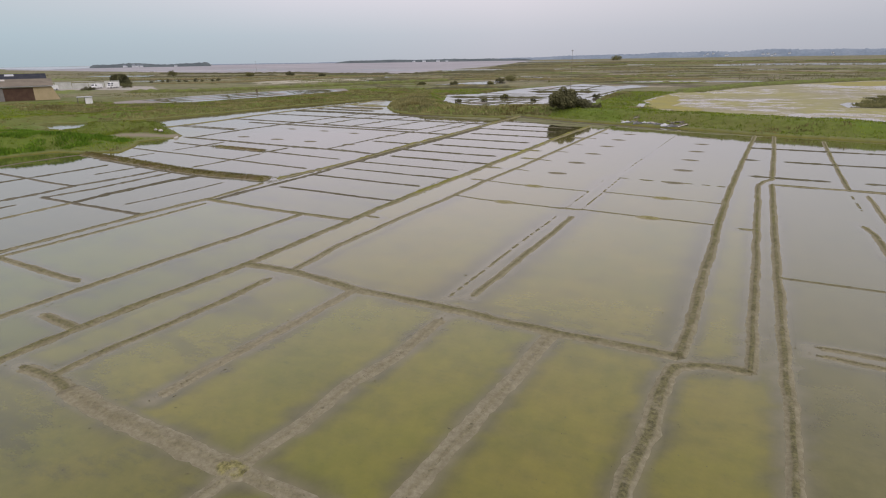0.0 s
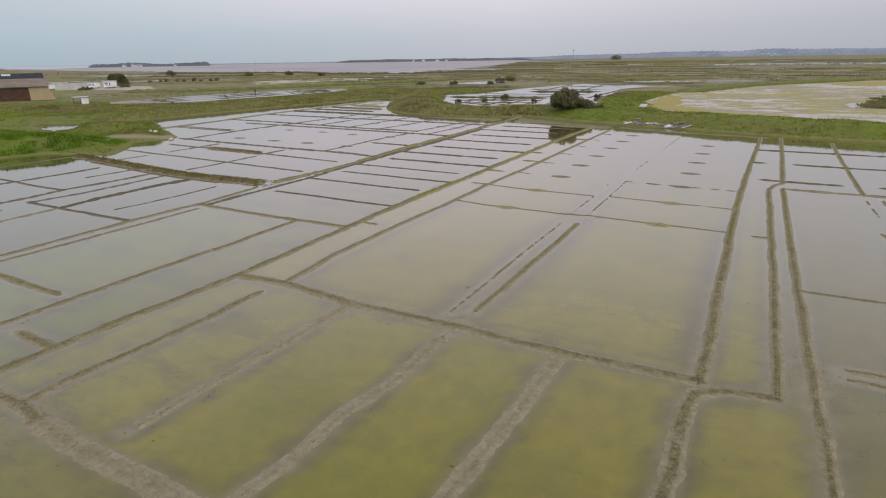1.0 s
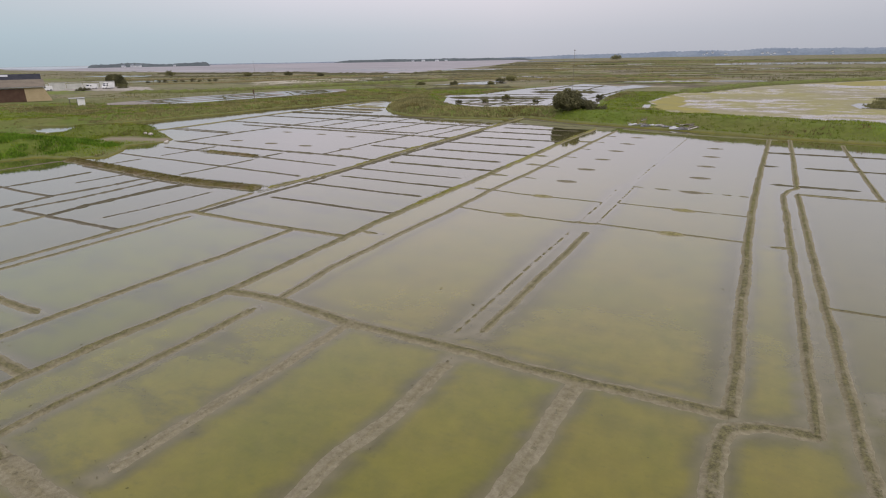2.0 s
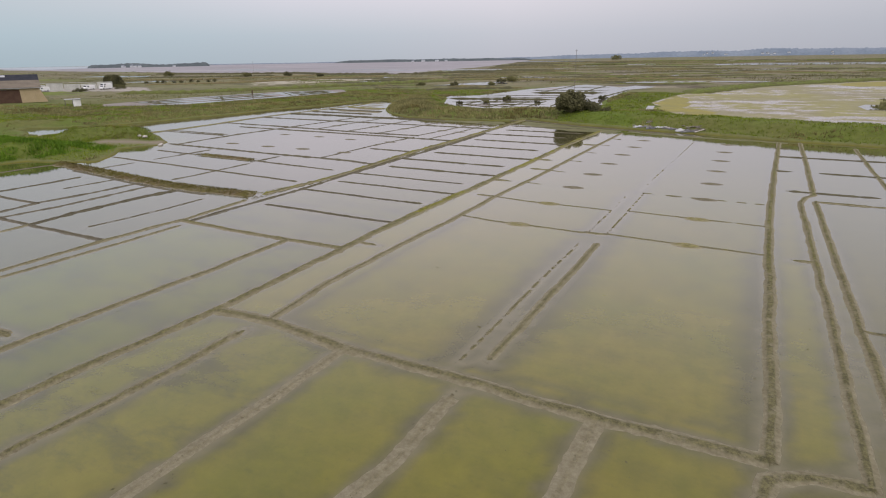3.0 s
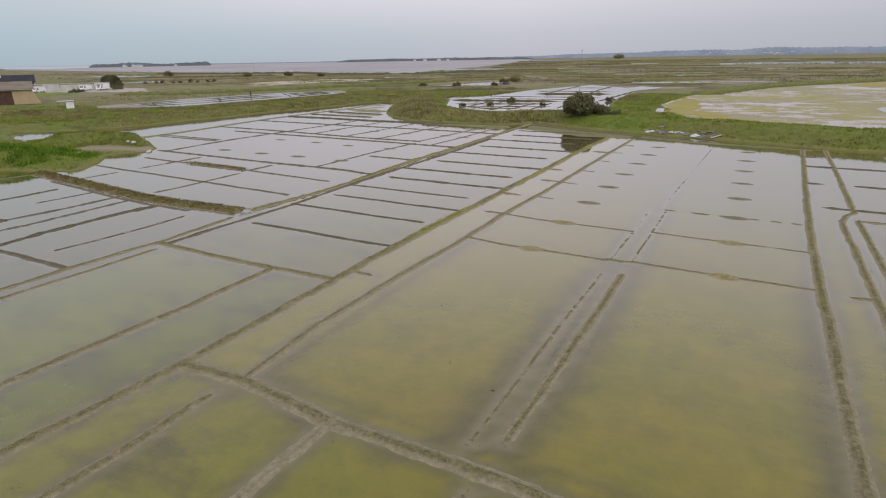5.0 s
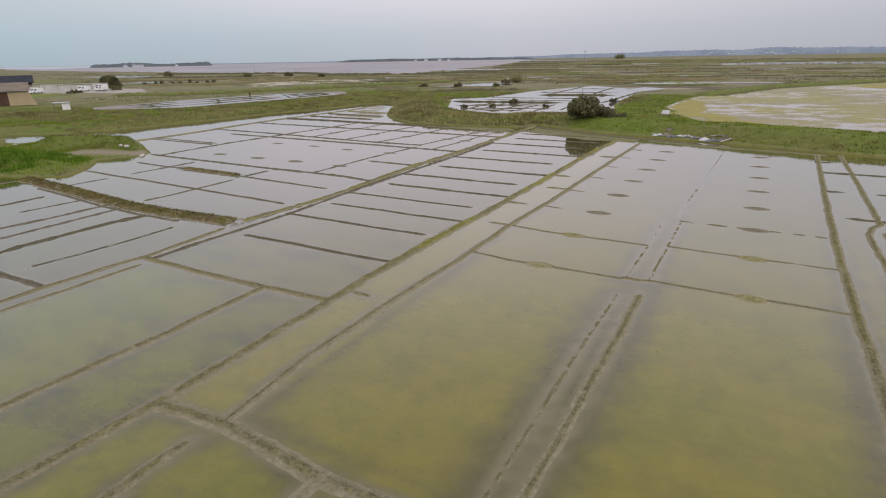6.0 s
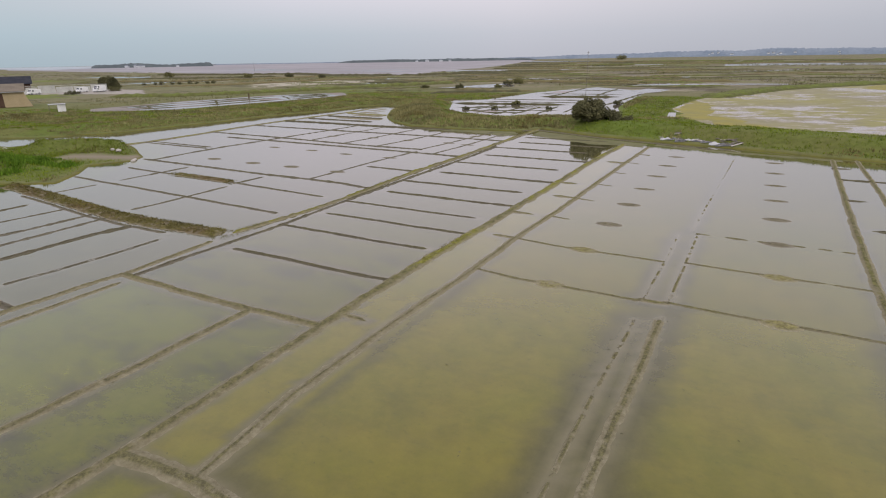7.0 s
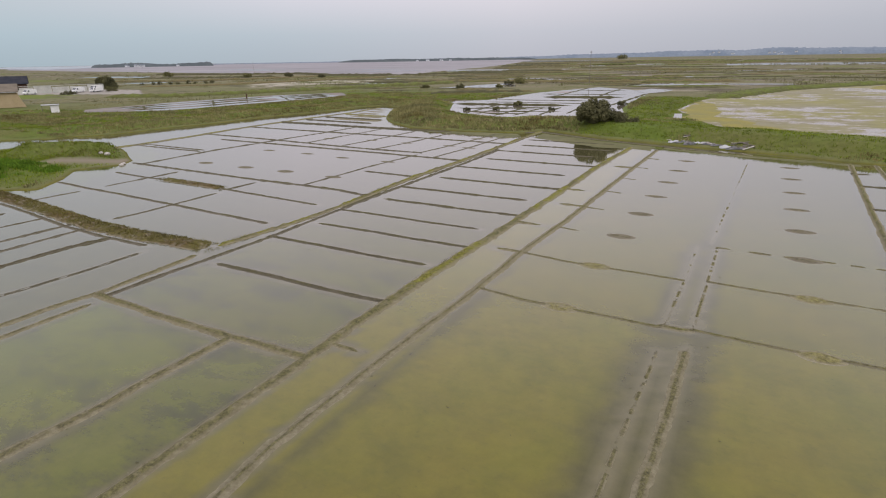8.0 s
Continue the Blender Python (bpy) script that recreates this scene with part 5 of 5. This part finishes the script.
# the long northern levee: bare wet foot, a russet and olive face, grass on the crest
rung = pd + 0.9 * waves(px, py, 7, 19)
north = ((py > 60) & (px < -32)) | ((py > 52) & (px < -106))
kinds = np.where(north & (rung < 5.2), np.where(tone > 0.45, 2, 1), kinds)
kinds = np.where(north & (rung > 9) & (tone < 0.1), 0, kinds)
keep &= ~(north & (rung < 0.2))
for code, mat, label, tall in ((0, M_GRASS, "fresh green grass on the levees", 0.24), (1, M_REED, "olive salt-marsh plants on the levees", 0.36), (2, M_RUSSET, "russet glasswort and dry stalks on the levees", 0.34)):
    pick = keep & (kinds == code)
    rank = np.where(north[pick] & (pd[pick] < 7) & (px[pick] > -80), 1.35, 1.0)
    v, f = tufts(np.stack([px[pick], py[pick], pz[pick]], -1), tall * rank, 0.22, 6, grass_rng)
    stuff("marsh_grass", v, f, mat, label, "grass")


islet = []
for k, (x, y) in enumerate(((22.4, 139.0), (24.5, 141.5), (27.5, 144.0), (31.0, 147.0), (25.5, 149.0), (28.5, 153.0), (32.0, 158.0), (27.5, 160.0), (31.0, 167.0))):
    ridge(((x - 1.5, y - 1.0), (x + 4.0, y + 3.0)), 5.0, 0.5, M_SEDGE, "low grassy islet in the shallow lagoon", base=PLAIN + 0.03, seed=300 + k)
    islet += [(x + a, y + b, PLAIN + 0.3) for a, b in grass_rng.uniform(-2.0, 4.0, (170, 2))]
v, f = tufts(np.array(islet), 0.45, 0.3, 6, grass_rng)
stuff("marsh_grass", v, f, M_SAGE, "grey-green grass on an islet in the lagoon", "grass")

# rank clumps of herbs on the levees, and sedge in drifts over the marsh behind
herb_rng = np.random.RandomState(29)
for code, mat, label, count, x0, x1, y0, y1, size, bar in ((0, M_HERB, "rank bright green herbs in clumps on the levee", 16000, -104, -73, 22, 50, 0.34, -0.25),
                                                           (5, M_GRASS, "dense green herbs over a knoll beside the pans", 2600, -96, -75, 50, 62, 0.22, -0.1),
                                                           (6, M_RUSSET, "dry russet stalks over a knoll beside the pans", 1600, -94, -75, 50, 60, 0.24, 0.1),
                                                           (1, M_RUSSET, "dry russet stalks in clumps on the levee", 11000, -128, -30, 46, 150, 0.25, 0.3),
                                                           (2, M_SAGE, "grey-green sedge in drifts over the levee and marsh", 16000, -150, 24, 46, 150, 0.26, 0.25),
                                                           (3, M_REED, "pale sedge in drifts over the wide marsh", 15000, -330, -96, 96, 400, 0.42, 0.2),
                                                           (4, M_SAGE, "dark sedge in drifts over the wide marsh", 15000, -330, -60, 120, 420, 0.42, 0.35)):
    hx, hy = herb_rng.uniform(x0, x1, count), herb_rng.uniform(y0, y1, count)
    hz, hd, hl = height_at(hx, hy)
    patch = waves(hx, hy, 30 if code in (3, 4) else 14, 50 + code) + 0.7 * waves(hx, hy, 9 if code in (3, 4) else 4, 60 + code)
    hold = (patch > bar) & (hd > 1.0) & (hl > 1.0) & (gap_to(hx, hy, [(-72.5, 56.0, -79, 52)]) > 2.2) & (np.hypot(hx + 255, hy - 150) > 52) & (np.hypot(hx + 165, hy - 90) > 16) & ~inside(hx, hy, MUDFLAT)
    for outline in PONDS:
        # clears plants on the ponds and, to fit the camera's view, just before them
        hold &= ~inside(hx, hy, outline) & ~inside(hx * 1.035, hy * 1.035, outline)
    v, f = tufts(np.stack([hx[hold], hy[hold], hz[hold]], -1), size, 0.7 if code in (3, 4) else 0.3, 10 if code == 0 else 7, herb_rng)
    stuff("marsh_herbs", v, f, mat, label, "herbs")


scrub_rng = np.random.RandomState(23)
scrub = []
for _ in range(12000):
    b, d = scrub_rng.uniform(-66, 14), 150 * math.exp(scrub_rng.uniform(0, 1.9))
    x, y = spot(b, d)
    if noise.noise((x * 0.012, y * 0.012, 5.0)) > 0.05:
        scrub.append((x, y, PLAIN))
scrub = np.array(scrub)
_, sd, sl = height_at(scrub[:, 0], scrub[:, 1])
away = np.hypot(scrub[:, 0] + 255, scrub[:, 1] - 158) > 60
scrub = scrub[(sd > 20) & (sl > 2) & away & ~inside(scrub[:, 0], scrub[:, 1], MUDFLAT)]
v, f = tufts(scrub, 0.4 + np.hypot(scrub[:, 0], scrub[:, 1]) / 1100, 1.3, 10, scrub_rng)
stuff("marsh_scrub", v, f, M_SAGE, "grey-green scrub scattered over the flat marsh", "scrub")


# ---- trees and bushes ----
def crown(clumps, leaves, size, rng):
    """Many small leaves gathered in clumps, with gaps between them."""
    centre = np.array([c[:3] for c in clumps])
    radius = np.array([c[3] for c in clumps])
    pick = rng.choice(len(clumps), leaves, p=radius ** 2 / (radius ** 2).sum())
    way = rng.normal(size=(leaves, 3))
    way /= np.linalg.norm(way, axis=1)[:, None]
    spotty = centre[pick] + way * (radius[pick] * rng.uniform(0.55, 1.08, leaves) ** 0.7)[:, None] * [1, 1, 0.85]
    a, b = rng.normal(size=(leaves, 3)), rng.normal(size=(leaves, 3))
    a /= np.linalg.norm(a, axis=1)[:, None]
    b = np.cross(a, b)
    b /= np.linalg.norm(b, axis=1)[:, None]
    s = size * rng.uniform(0.6, 1.3, leaves)[:, None]
    verts = np.stack([spotty - a * s, spotty + b * s * 0.6, spotty + a * s, spotty - b * s * 0.6], 1).reshape(-1, 3)
    return verts, 4 * np.arange(leaves)[:, None] + [[0, 1, 2, 3]]


def shrub(name, at, wide, tall, leaves, mat, label, category, seed, group="", stem=0.2):
    rng = np.random.RandomState(seed)
    top = thing(name, label, category, group, at)
    clumps = []
    for i in range(14 + int(wide * 4)):
        a, r = rng.uniform(0, 6.283), wide / 2 * math.sqrt(rng.uniform(0, 0.75))
        cap = math.sqrt(max(0.05, 1 - (r / (wide / 2)) ** 2))
        size = rng.uniform(0.13, 0.23) * min(wide, tall * 1.3)
        clumps.append((r * math.cos(a), r * math.sin(a), rng.uniform(0.12, 0.98) * (tall - size) * cap + 0.08 * tall, size))
    me = bpy.data.meshes.new("crown")
    v, f = crown(clumps, int(2.6 * leaves), 0.034 * min(wide, tall) + 0.025, rng)
    me.from_pydata(v.tolist(), [], f.tolist())
    me.materials.append(mat)
    new("crown", me).parent = top
    for i in range(3):
        a = 2.1 * i + seed
        part("trunk" if i == 0 else "limb", rod((0.1 * wide * math.cos(a) * (i > 0), 0.1 * wide * math.sin(a) * (i > 0), -0.2), clumps[i][:3], stem * (1 if i == 0 else 0.6), stem * 0.3), M_BARK, top)
    return top


shrub("tamarisk_tree", (-28.2, 104.3, 1.2), 4.8, 4.1, 5200, M_TAMARISK, "broad dark tamarisk tree on a grassy levee", "tree", 5)
shrub("tamarisk_tree", (-25.2, 105.4, 1.2), 3.8, 2.5, 2400, M_TAMARISK, "low dark tamarisk beside a taller one", "tree", 6)
shrub("tamarisk_tree", (-22.3, 105.6, 1.1), 2.0, 1.5, 900, M_TAMARISK, "small dark tamarisk bush on the levee", "tree", 8)
shrub("round_tree", (-265.5, 175.2, 0.6), 7.8, 6.2, 7000, M_LEAF, "round dark evergreen tree beside a parking place", "tree", 9, stem=0.35)
shrub("round_tree", (-259.5, 175, 0.6), 3.6, 3.2, 1200, M_LEAF, "small dark evergreen tree beside a larger one", "tree", 10, stem=0.25)
for i in range(9):
    shrub("marsh_bush", (-297.5 + 3.2 * i, 214.5 + 3.1 * i + 1.2 * (i % 2), 0.1), 2.7, 1.7 + 0.3 * (i % 3), 400, M_LEAF, "dark round bush in a row along a ditch", "bush", 30 + i, "row of bushes along the ditch")
for i, (x, y, w, t) in enumerate(((-107, 216, 3.5, 2.2), (-98, 258, 6, 3.0), (-101, 252, 5, 2.0), (-57, 134, 2.0, 0.9), (-63, 131, 2.0, 0.8), (-380, 1900, 36, 17), (-300, 330, 6, 4), (-340, 330, 7, 4), (-270, 330, 6, 3),
                                  (-255, 170, 6, 2.4), (-233, 140, 6, 2.2), (-430, 330, 9, 5), (-45.5, 137.5, 1.8, 0.8), (-57, 147.5, 2.4, 1.2), (-33.5, 154, 2.6, 1.2),
                                  (-93, 221, 4, 1.8), (-238, 160, 6, 2.0), (-122, 215, 4, 1.6))):
    shrub("marsh_bush", (x, y, 0.1), w, t, 1500, M_LEAF if i % 2 == 0 else M_SAGE, "dark bush standing alone in the salt marsh", "bush", 50 + i, "bushes in the marsh")


# ---- buildings, vehicles and poles ----
def barn():
    top = thing("barn", "long low barn with grey walls and a beige end", "barn", "", (-172.3, 93.8, 1.05), 63)
    # x runs along the front towards its right-hand corner, y to the back
    part("wall", box(-36, 0.0, 0, -11.2, 0.3, 3.8), M_GREYWALL, top, "grey board wall")
    part("wall", box(-4.4, 0.0, 0, 0.0, 0.3, 3.8), M_RENDER, top, "beige rendered wall")
    part("lintel", box(-11.2, 0.06, 3.5, -4.4, 0.3, 3.8), M_RENDER, top, "beige rendered lintel")
    part("wall", box(-0.3, 0.3, 0, 0.0, 11, 3.8), M_RENDER, top, "beige rendered end wall")
    part("wall", box(-36, 11, 0, 0.0, 11.3, 3.8), M_GREYWALL, top)
    part("wall", box(-36, 0.3, 0, -35.7, 11, 3.8), M_GREYWALL, top)
    part("wing_wall", prism([(0.0, 0), (1.5, 0), (0.0, 3.7)], 0.02, 0.3, "y"), M_RENDER, top, "sloping beige wing wall")
    door = part("door", box(-11.2, 0.1, 0, -4.4, 0.2, 3.5), M_DOOR, top, "wide brown sliding door")
    for k in range(6):
        part("batten", box(-10.9 + 1.25 * k, 0.06, 0.1, -10.78 + 1.25 * k, 0.1, 3.4), M_DOOR, door)
    part("door_rail", box(-11.2, 0.02, 3.42, -4.4, 0.098, 3.5), M_TIN, door, "grey steel door rail")
    part("post", box(-14.6, -0.12, 0, -14.1, 0.0, 3.7), M_CONCRETE, top, "pale concrete post")
    part("gutter", box(-36, -0.62, 3.7, 0.2, -0.48, 3.84), M_TIN, top)
    part("roof", prism([(-0.5, 3.8), (5.6, 5.5), (11.8, 3.8), (11.8, 3.95), (5.6, 5.7), (-0.5, 3.95)], -36.5, 0.5), M_ROOF, top, "grey fibre-cement roof")
    for k in (-13, -23, -31):
        part("rooflight", prism([(4.0, 5.22), (5.3, 5.6), (5.3, 5.66), (4.0, 5.28)], k, k + 2.6), M_CONCRETE, top, "pale rooflight")


barn()


def hall():
    top = thing("hall", "wide hall with a dark slate roof", "building", "", (-288.9, 154, 0.3), 63)
    part("wall", box(-60, 0, 0, 0, 0.3, 3.4), M_DOOR, top, "dark board wall")
    part("wall", box(-0.3, 0.3, 0, 0, 16, 3.4), M_GREYWALL, top)
    part("wall", box(-60, 16, 0, 0, 16.3, 3.4), M_GREYWALL, top)
    part("roof", prism([(-0.8, 3.2), (8, 6.2), (17, 3.2), (17, 3.4), (8, 6.45), (-0.8, 3.4)], -60, 0.8), M_SLATE, top, "dark slate roof")
    for k in (-15, -27, -39):
        part("rooflight", prism([(5.0, 5.46), (7.2, 6.22), (7.2, 6.28), (5.0, 5.52)], k, k + 3.5), M_TIN, top, "pale rooflight")


hall()

yard = thing("yard_wall", "long low pale concrete wall round a yard", "wall", "", (-243.6, 160.4, 0.6), 62)
for k in range(9):
    part("panel", box(-k * 6.0 - 5.8, 0, 0, -k * 6.0, 0.25, 2.4 if k % 3 else 2.8), M_FENCE, yard)
part("coping", box(-53.8, -0.1, 2.84, 0, 0.35, 2.98), M_FENCE, yard, "pale coping")


def draped(name, outline, lift, mat, label, category, step=1.5):
    """A thin sheet laid over the ground within an outline."""
    xs, ys = [p[0] for p in outline], [p[1] for p in outline]
    ax, ay = np.arange(min(xs), max(xs), step), np.arange(min(ys), max(ys), step)
    sx, sy = np.meshgrid(ax, ay)
    hold = inside(sx, sy, outline)
    sz = height_at(sx, sy)[0] + lift
    ids = np.arange(sx.size).reshape(sx.shape)
    cells = np.stack([ids[:-1, :-1], ids[:-1, 1:], ids[1:, 1:], ids[1:, :-1]], -1).reshape(-1, 4)
    cells = cells[hold.ravel()[cells].all(1)]
    kept, flat = np.unique(cells, return_inverse=True)
    points = np.stack([sx, sy, sz], -1).reshape(-1, 3)[kept]
    tagged(new(name, mesh_of(name, points, flat.reshape(-1, 4), mat)), label, category, kind="structure")


draped("track", [(-205, 152), (-236, 172), (-250, 172), (-300, 142), (-305, 126), (-280, 118), (-238, 136)], 0.03, M_TRACK, "pale gravel parking place", "track")


def van(at, turn, long, tall, label):
    top = thing("van", label, "van", "vans parked at the yard", at, turn)
    h = tall
    side = [(-long / 2, 0.35), (-long / 2, 0.93 * h), (-0.47 * long, h), (0.18 * long, h), (0.27 * long, 0.97 * h), (0.37 * long, 0.62 * h), (0.49 * long, 0.5 * h), (0.5 * long, 0.35)]
    body = prism(side, -0.9, 0.9, "y")
    bmesh.ops.bevel(body, geom=body.edges[:], offset=0.06, segments=2, affect="EDGES")
    part("body", body, M_WHITE, top, "white painted body")
    part("windscreen", prism([(0.285 * long, 0.93 * h), (0.375 * long, 0.64 * h), (0.385 * long, 0.64 * h), (0.295 * long, 0.93 * h)], -0.75, 0.75, "y"), M_GLASS, top, "dark windscreen")
    for s in (-1, 1):
        part("side_window", box(0.12 * long, s * 0.905 - 0.01, 0.62 * h, 0.26 * long, s * 0.905 + 0.01, 0.9 * h), M_GLASS, top, "dark side window")
        for k in (-0.32, 0.32):
            wheel = part("wheel", rod((k * long, s * 0.92, 0.33), (k * long, s * 0.7, 0.33), 0.33, sides=16), M_RUBBER, top, "black tyre")
            part("rim", rod((k * long, s * 0.94, 0.33), (k * long, s * 0.9, 0.33), 0.2, sides=12), M_TIN, wheel, "grey metal rim")
    for s in (-0.62, 0.62):
        part("headlight", box(0.485 * long, s - 0.12, 0.4 * h, 0.502 * long, s + 0.12, 0.47 * h), M_TIN, top, "clear headlight")




van((-237.5, 153.0, 0.7), 278, 4.4, 1.7, "white car parked in front of a motor home")
van((-241.0, 155.5, 0.7), 278, 4.9, 2.4, "tall white motor home parked by the yard wall")
van((-242.0, 148.9, 0.7), 278, 4.6, 1.9, "small white van parked by the yard wall")
van((-248.1, 134.3, 0.7), 278, 4.6, 1.8, "white car-sized van parked near the barn")


def hut():
    top = thing("salt_hut", "small white salt stall with a flat overhanging roof", "hut", "", (-153, 93, 0.3), 63)
    part("wall", box(-1.7, 0.0, 0, 0.0, 0.1, 1.8), M_WHITE, top)
    part("wall", box(-1.7, 2.0, 0, 0.0, 2.1, 1.8), M_WHITE, top)
    part("wall", box(-1.7, 0.1, 0, -1.6, 2.0, 1.8), M_DOOR, top, "dark inner wall")
    part("wall", box(-0.1, 0.1, 0, 0.0, 2.0, 1.8), M_WHITE, top)
    part("counter", box(-2.0, 0.1, 0.8, -1.7, 2.0, 0.9), M_WOOD, top)
    part("roof", box(-3.5, -0.3, 1.8, 0.15, 2.4, 1.95, 0.03), M_TIN, top, "pale grey flat roof")
    part("post", rod((-3.35, 0.0, 0), (-3.35, 0.0, 1.8), 0.05), M_WOOD, top)
    part("post", rod((-3.35, 2.1, 0), (-3.35, 2.1, 1.8), 0.05), M_WOOD, top)


hut()


def pole(at, tall, lean, label):
    top = thing("utility_pole", label, "pole", "poles in the marsh", at)
    part("mast", rod((0, 0, -0.3), (lean, 0, tall), 0.07, 0.045), M_WOOD, top)
    part("cross_arm", rod((lean - 0.35, 0, tall - 0.4), (lean + 0.35, 0, tall - 0.4), 0.05), M_WOOD, top)


pole((-330.0, 327.0, 0.1), 11.0, -0.6, "tall grey timber pole in the open marsh")
pole((-50.0, 187.6, 0.1), 12.6, 0.0, "slender grey timber pole beside bright pans")
pole((-240.0, 900.0, 0.1), 15.0, 0.0, "tall grey timber pole in the far marsh")

# an unidentified dark upright shape; the stake is a stand-in
stake = thing("dark_upright", "short dark upright shape of unknown kind, built as a stake", "stake", "", (-149.1, 147.9, 0.1))
part("stake_body", rod((0, 0, 0), (0.15, 0, 1.5), 0.22, 0.14), M_DOOR, stake)


def stone(at, size, seed):
    bm = bmesh.new()
    bmesh.ops.create_icosphere(bm, subdivisions=2, radius=size)
    for v in bm.verts:
        v.co = v.co * (1 + 0.35 * noise.noise(v.co * 2.2 / size + Vector((seed, 0, 0))))
        v.co.z *= 0.7
    me = bpy.data.meshes.new("stone")
    bm.to_mesh(me)
    bm.free()
    me.materials.append(M_CONCRETE)
    ob = tagged(new("stone", me), "pale rough stone block on the muddy shore", "stone", "stones on the shore")
    ob.location = at


for k, (x, y, r) in enumerate(((-77.0, 57.0, 0.36), (-77.6, 56.6, 0.26), (-70.6, 54.6, 0.3), (-71.1, 55.2, 0.22), (-95.6, 52.6, 0.25))):
    stone((x, y, float(height_at(np.array([x]), np.array([y]))[0][0]) + 0.15 * r), r, 2.7 * k)

# ---- the heap of sheeting and planks on the shore ----
heap_rng = random.Random(4)


def ground_z(x, y):
    return float(height_at(np.array([x]), np.array([y]))[0][0])


for i in range(8):
    x, y = -15.2 + 1.05 * i, 95.4 - 0.35 * i + heap_rng.uniform(-0.5, 0.5)
    n, wide = 11, heap_rng.uniform(1.3, 2.2)
    verts = []
    for a in range(n):
        for b in range(7):
            u, v = (a / (n - 1) - 0.5) * wide, (b / 6 - 0.5) * 1.1
            rim = 1 - max(abs(a - 5) / 5, abs(b - 3) / 3) ** 2
            px, py = x + u + 0.15 * noise.noise((v * 2, i, 3)), y + v + 0.2 * noise.noise((u * 2, i, 0))
            verts.append((px, py, ground_z(px, py) + 0.06 + rim * (0.12 + 0.22 * noise.noise((u * 1.9, v * 2.3, i * 3.0)))))
    faces = [(7 * a + b, 7 * a + b + 1, 7 * a + b + 8, 7 * a + b + 7) for a in range(n - 1) for b in range(6)]
    me = mesh_of("tarpaulin", verts, faces, M_SHEET if i % 3 else M_TIN, False)
    tagged(new("tarpaulin", me), "crumpled dark sheeting lying on the pan's shore" if i % 3 else "crumpled pale sheeting lying on the pan's shore", "sheeting", "heap on the shore")
for i in range(26):
    x = heap_rng.uniform(-16.5, -6)
    y = 95.8 - 0.36 * (x + 15) + heap_rng.uniform(-0.6, 1.8)
    a, l = heap_rng.uniform(-0.7, 0.7), heap_rng.uniform(0.4, 1.5)
    z = ground_z(x, y) + 0.12
    bm = box(-l / 2, -0.08, -0.04, l / 2, 0.08, 0.04, 0.01)
    me = bpy.data.meshes.new("plank")
    bm.to_mesh(me)
    bm.free()
    me.materials.append(M_CONCRETE if i % 3 == 0 else M_WOOD)
    ob = tagged(new("plank", me), "bleached timber plank thrown on a heap of sheeting", "plank", "heap on the shore")
    ob.matrix_world = pose(x, y, z, heap_rng.uniform(-30, 30), heap_rng.uniform(-14, 14), math.degrees(a))
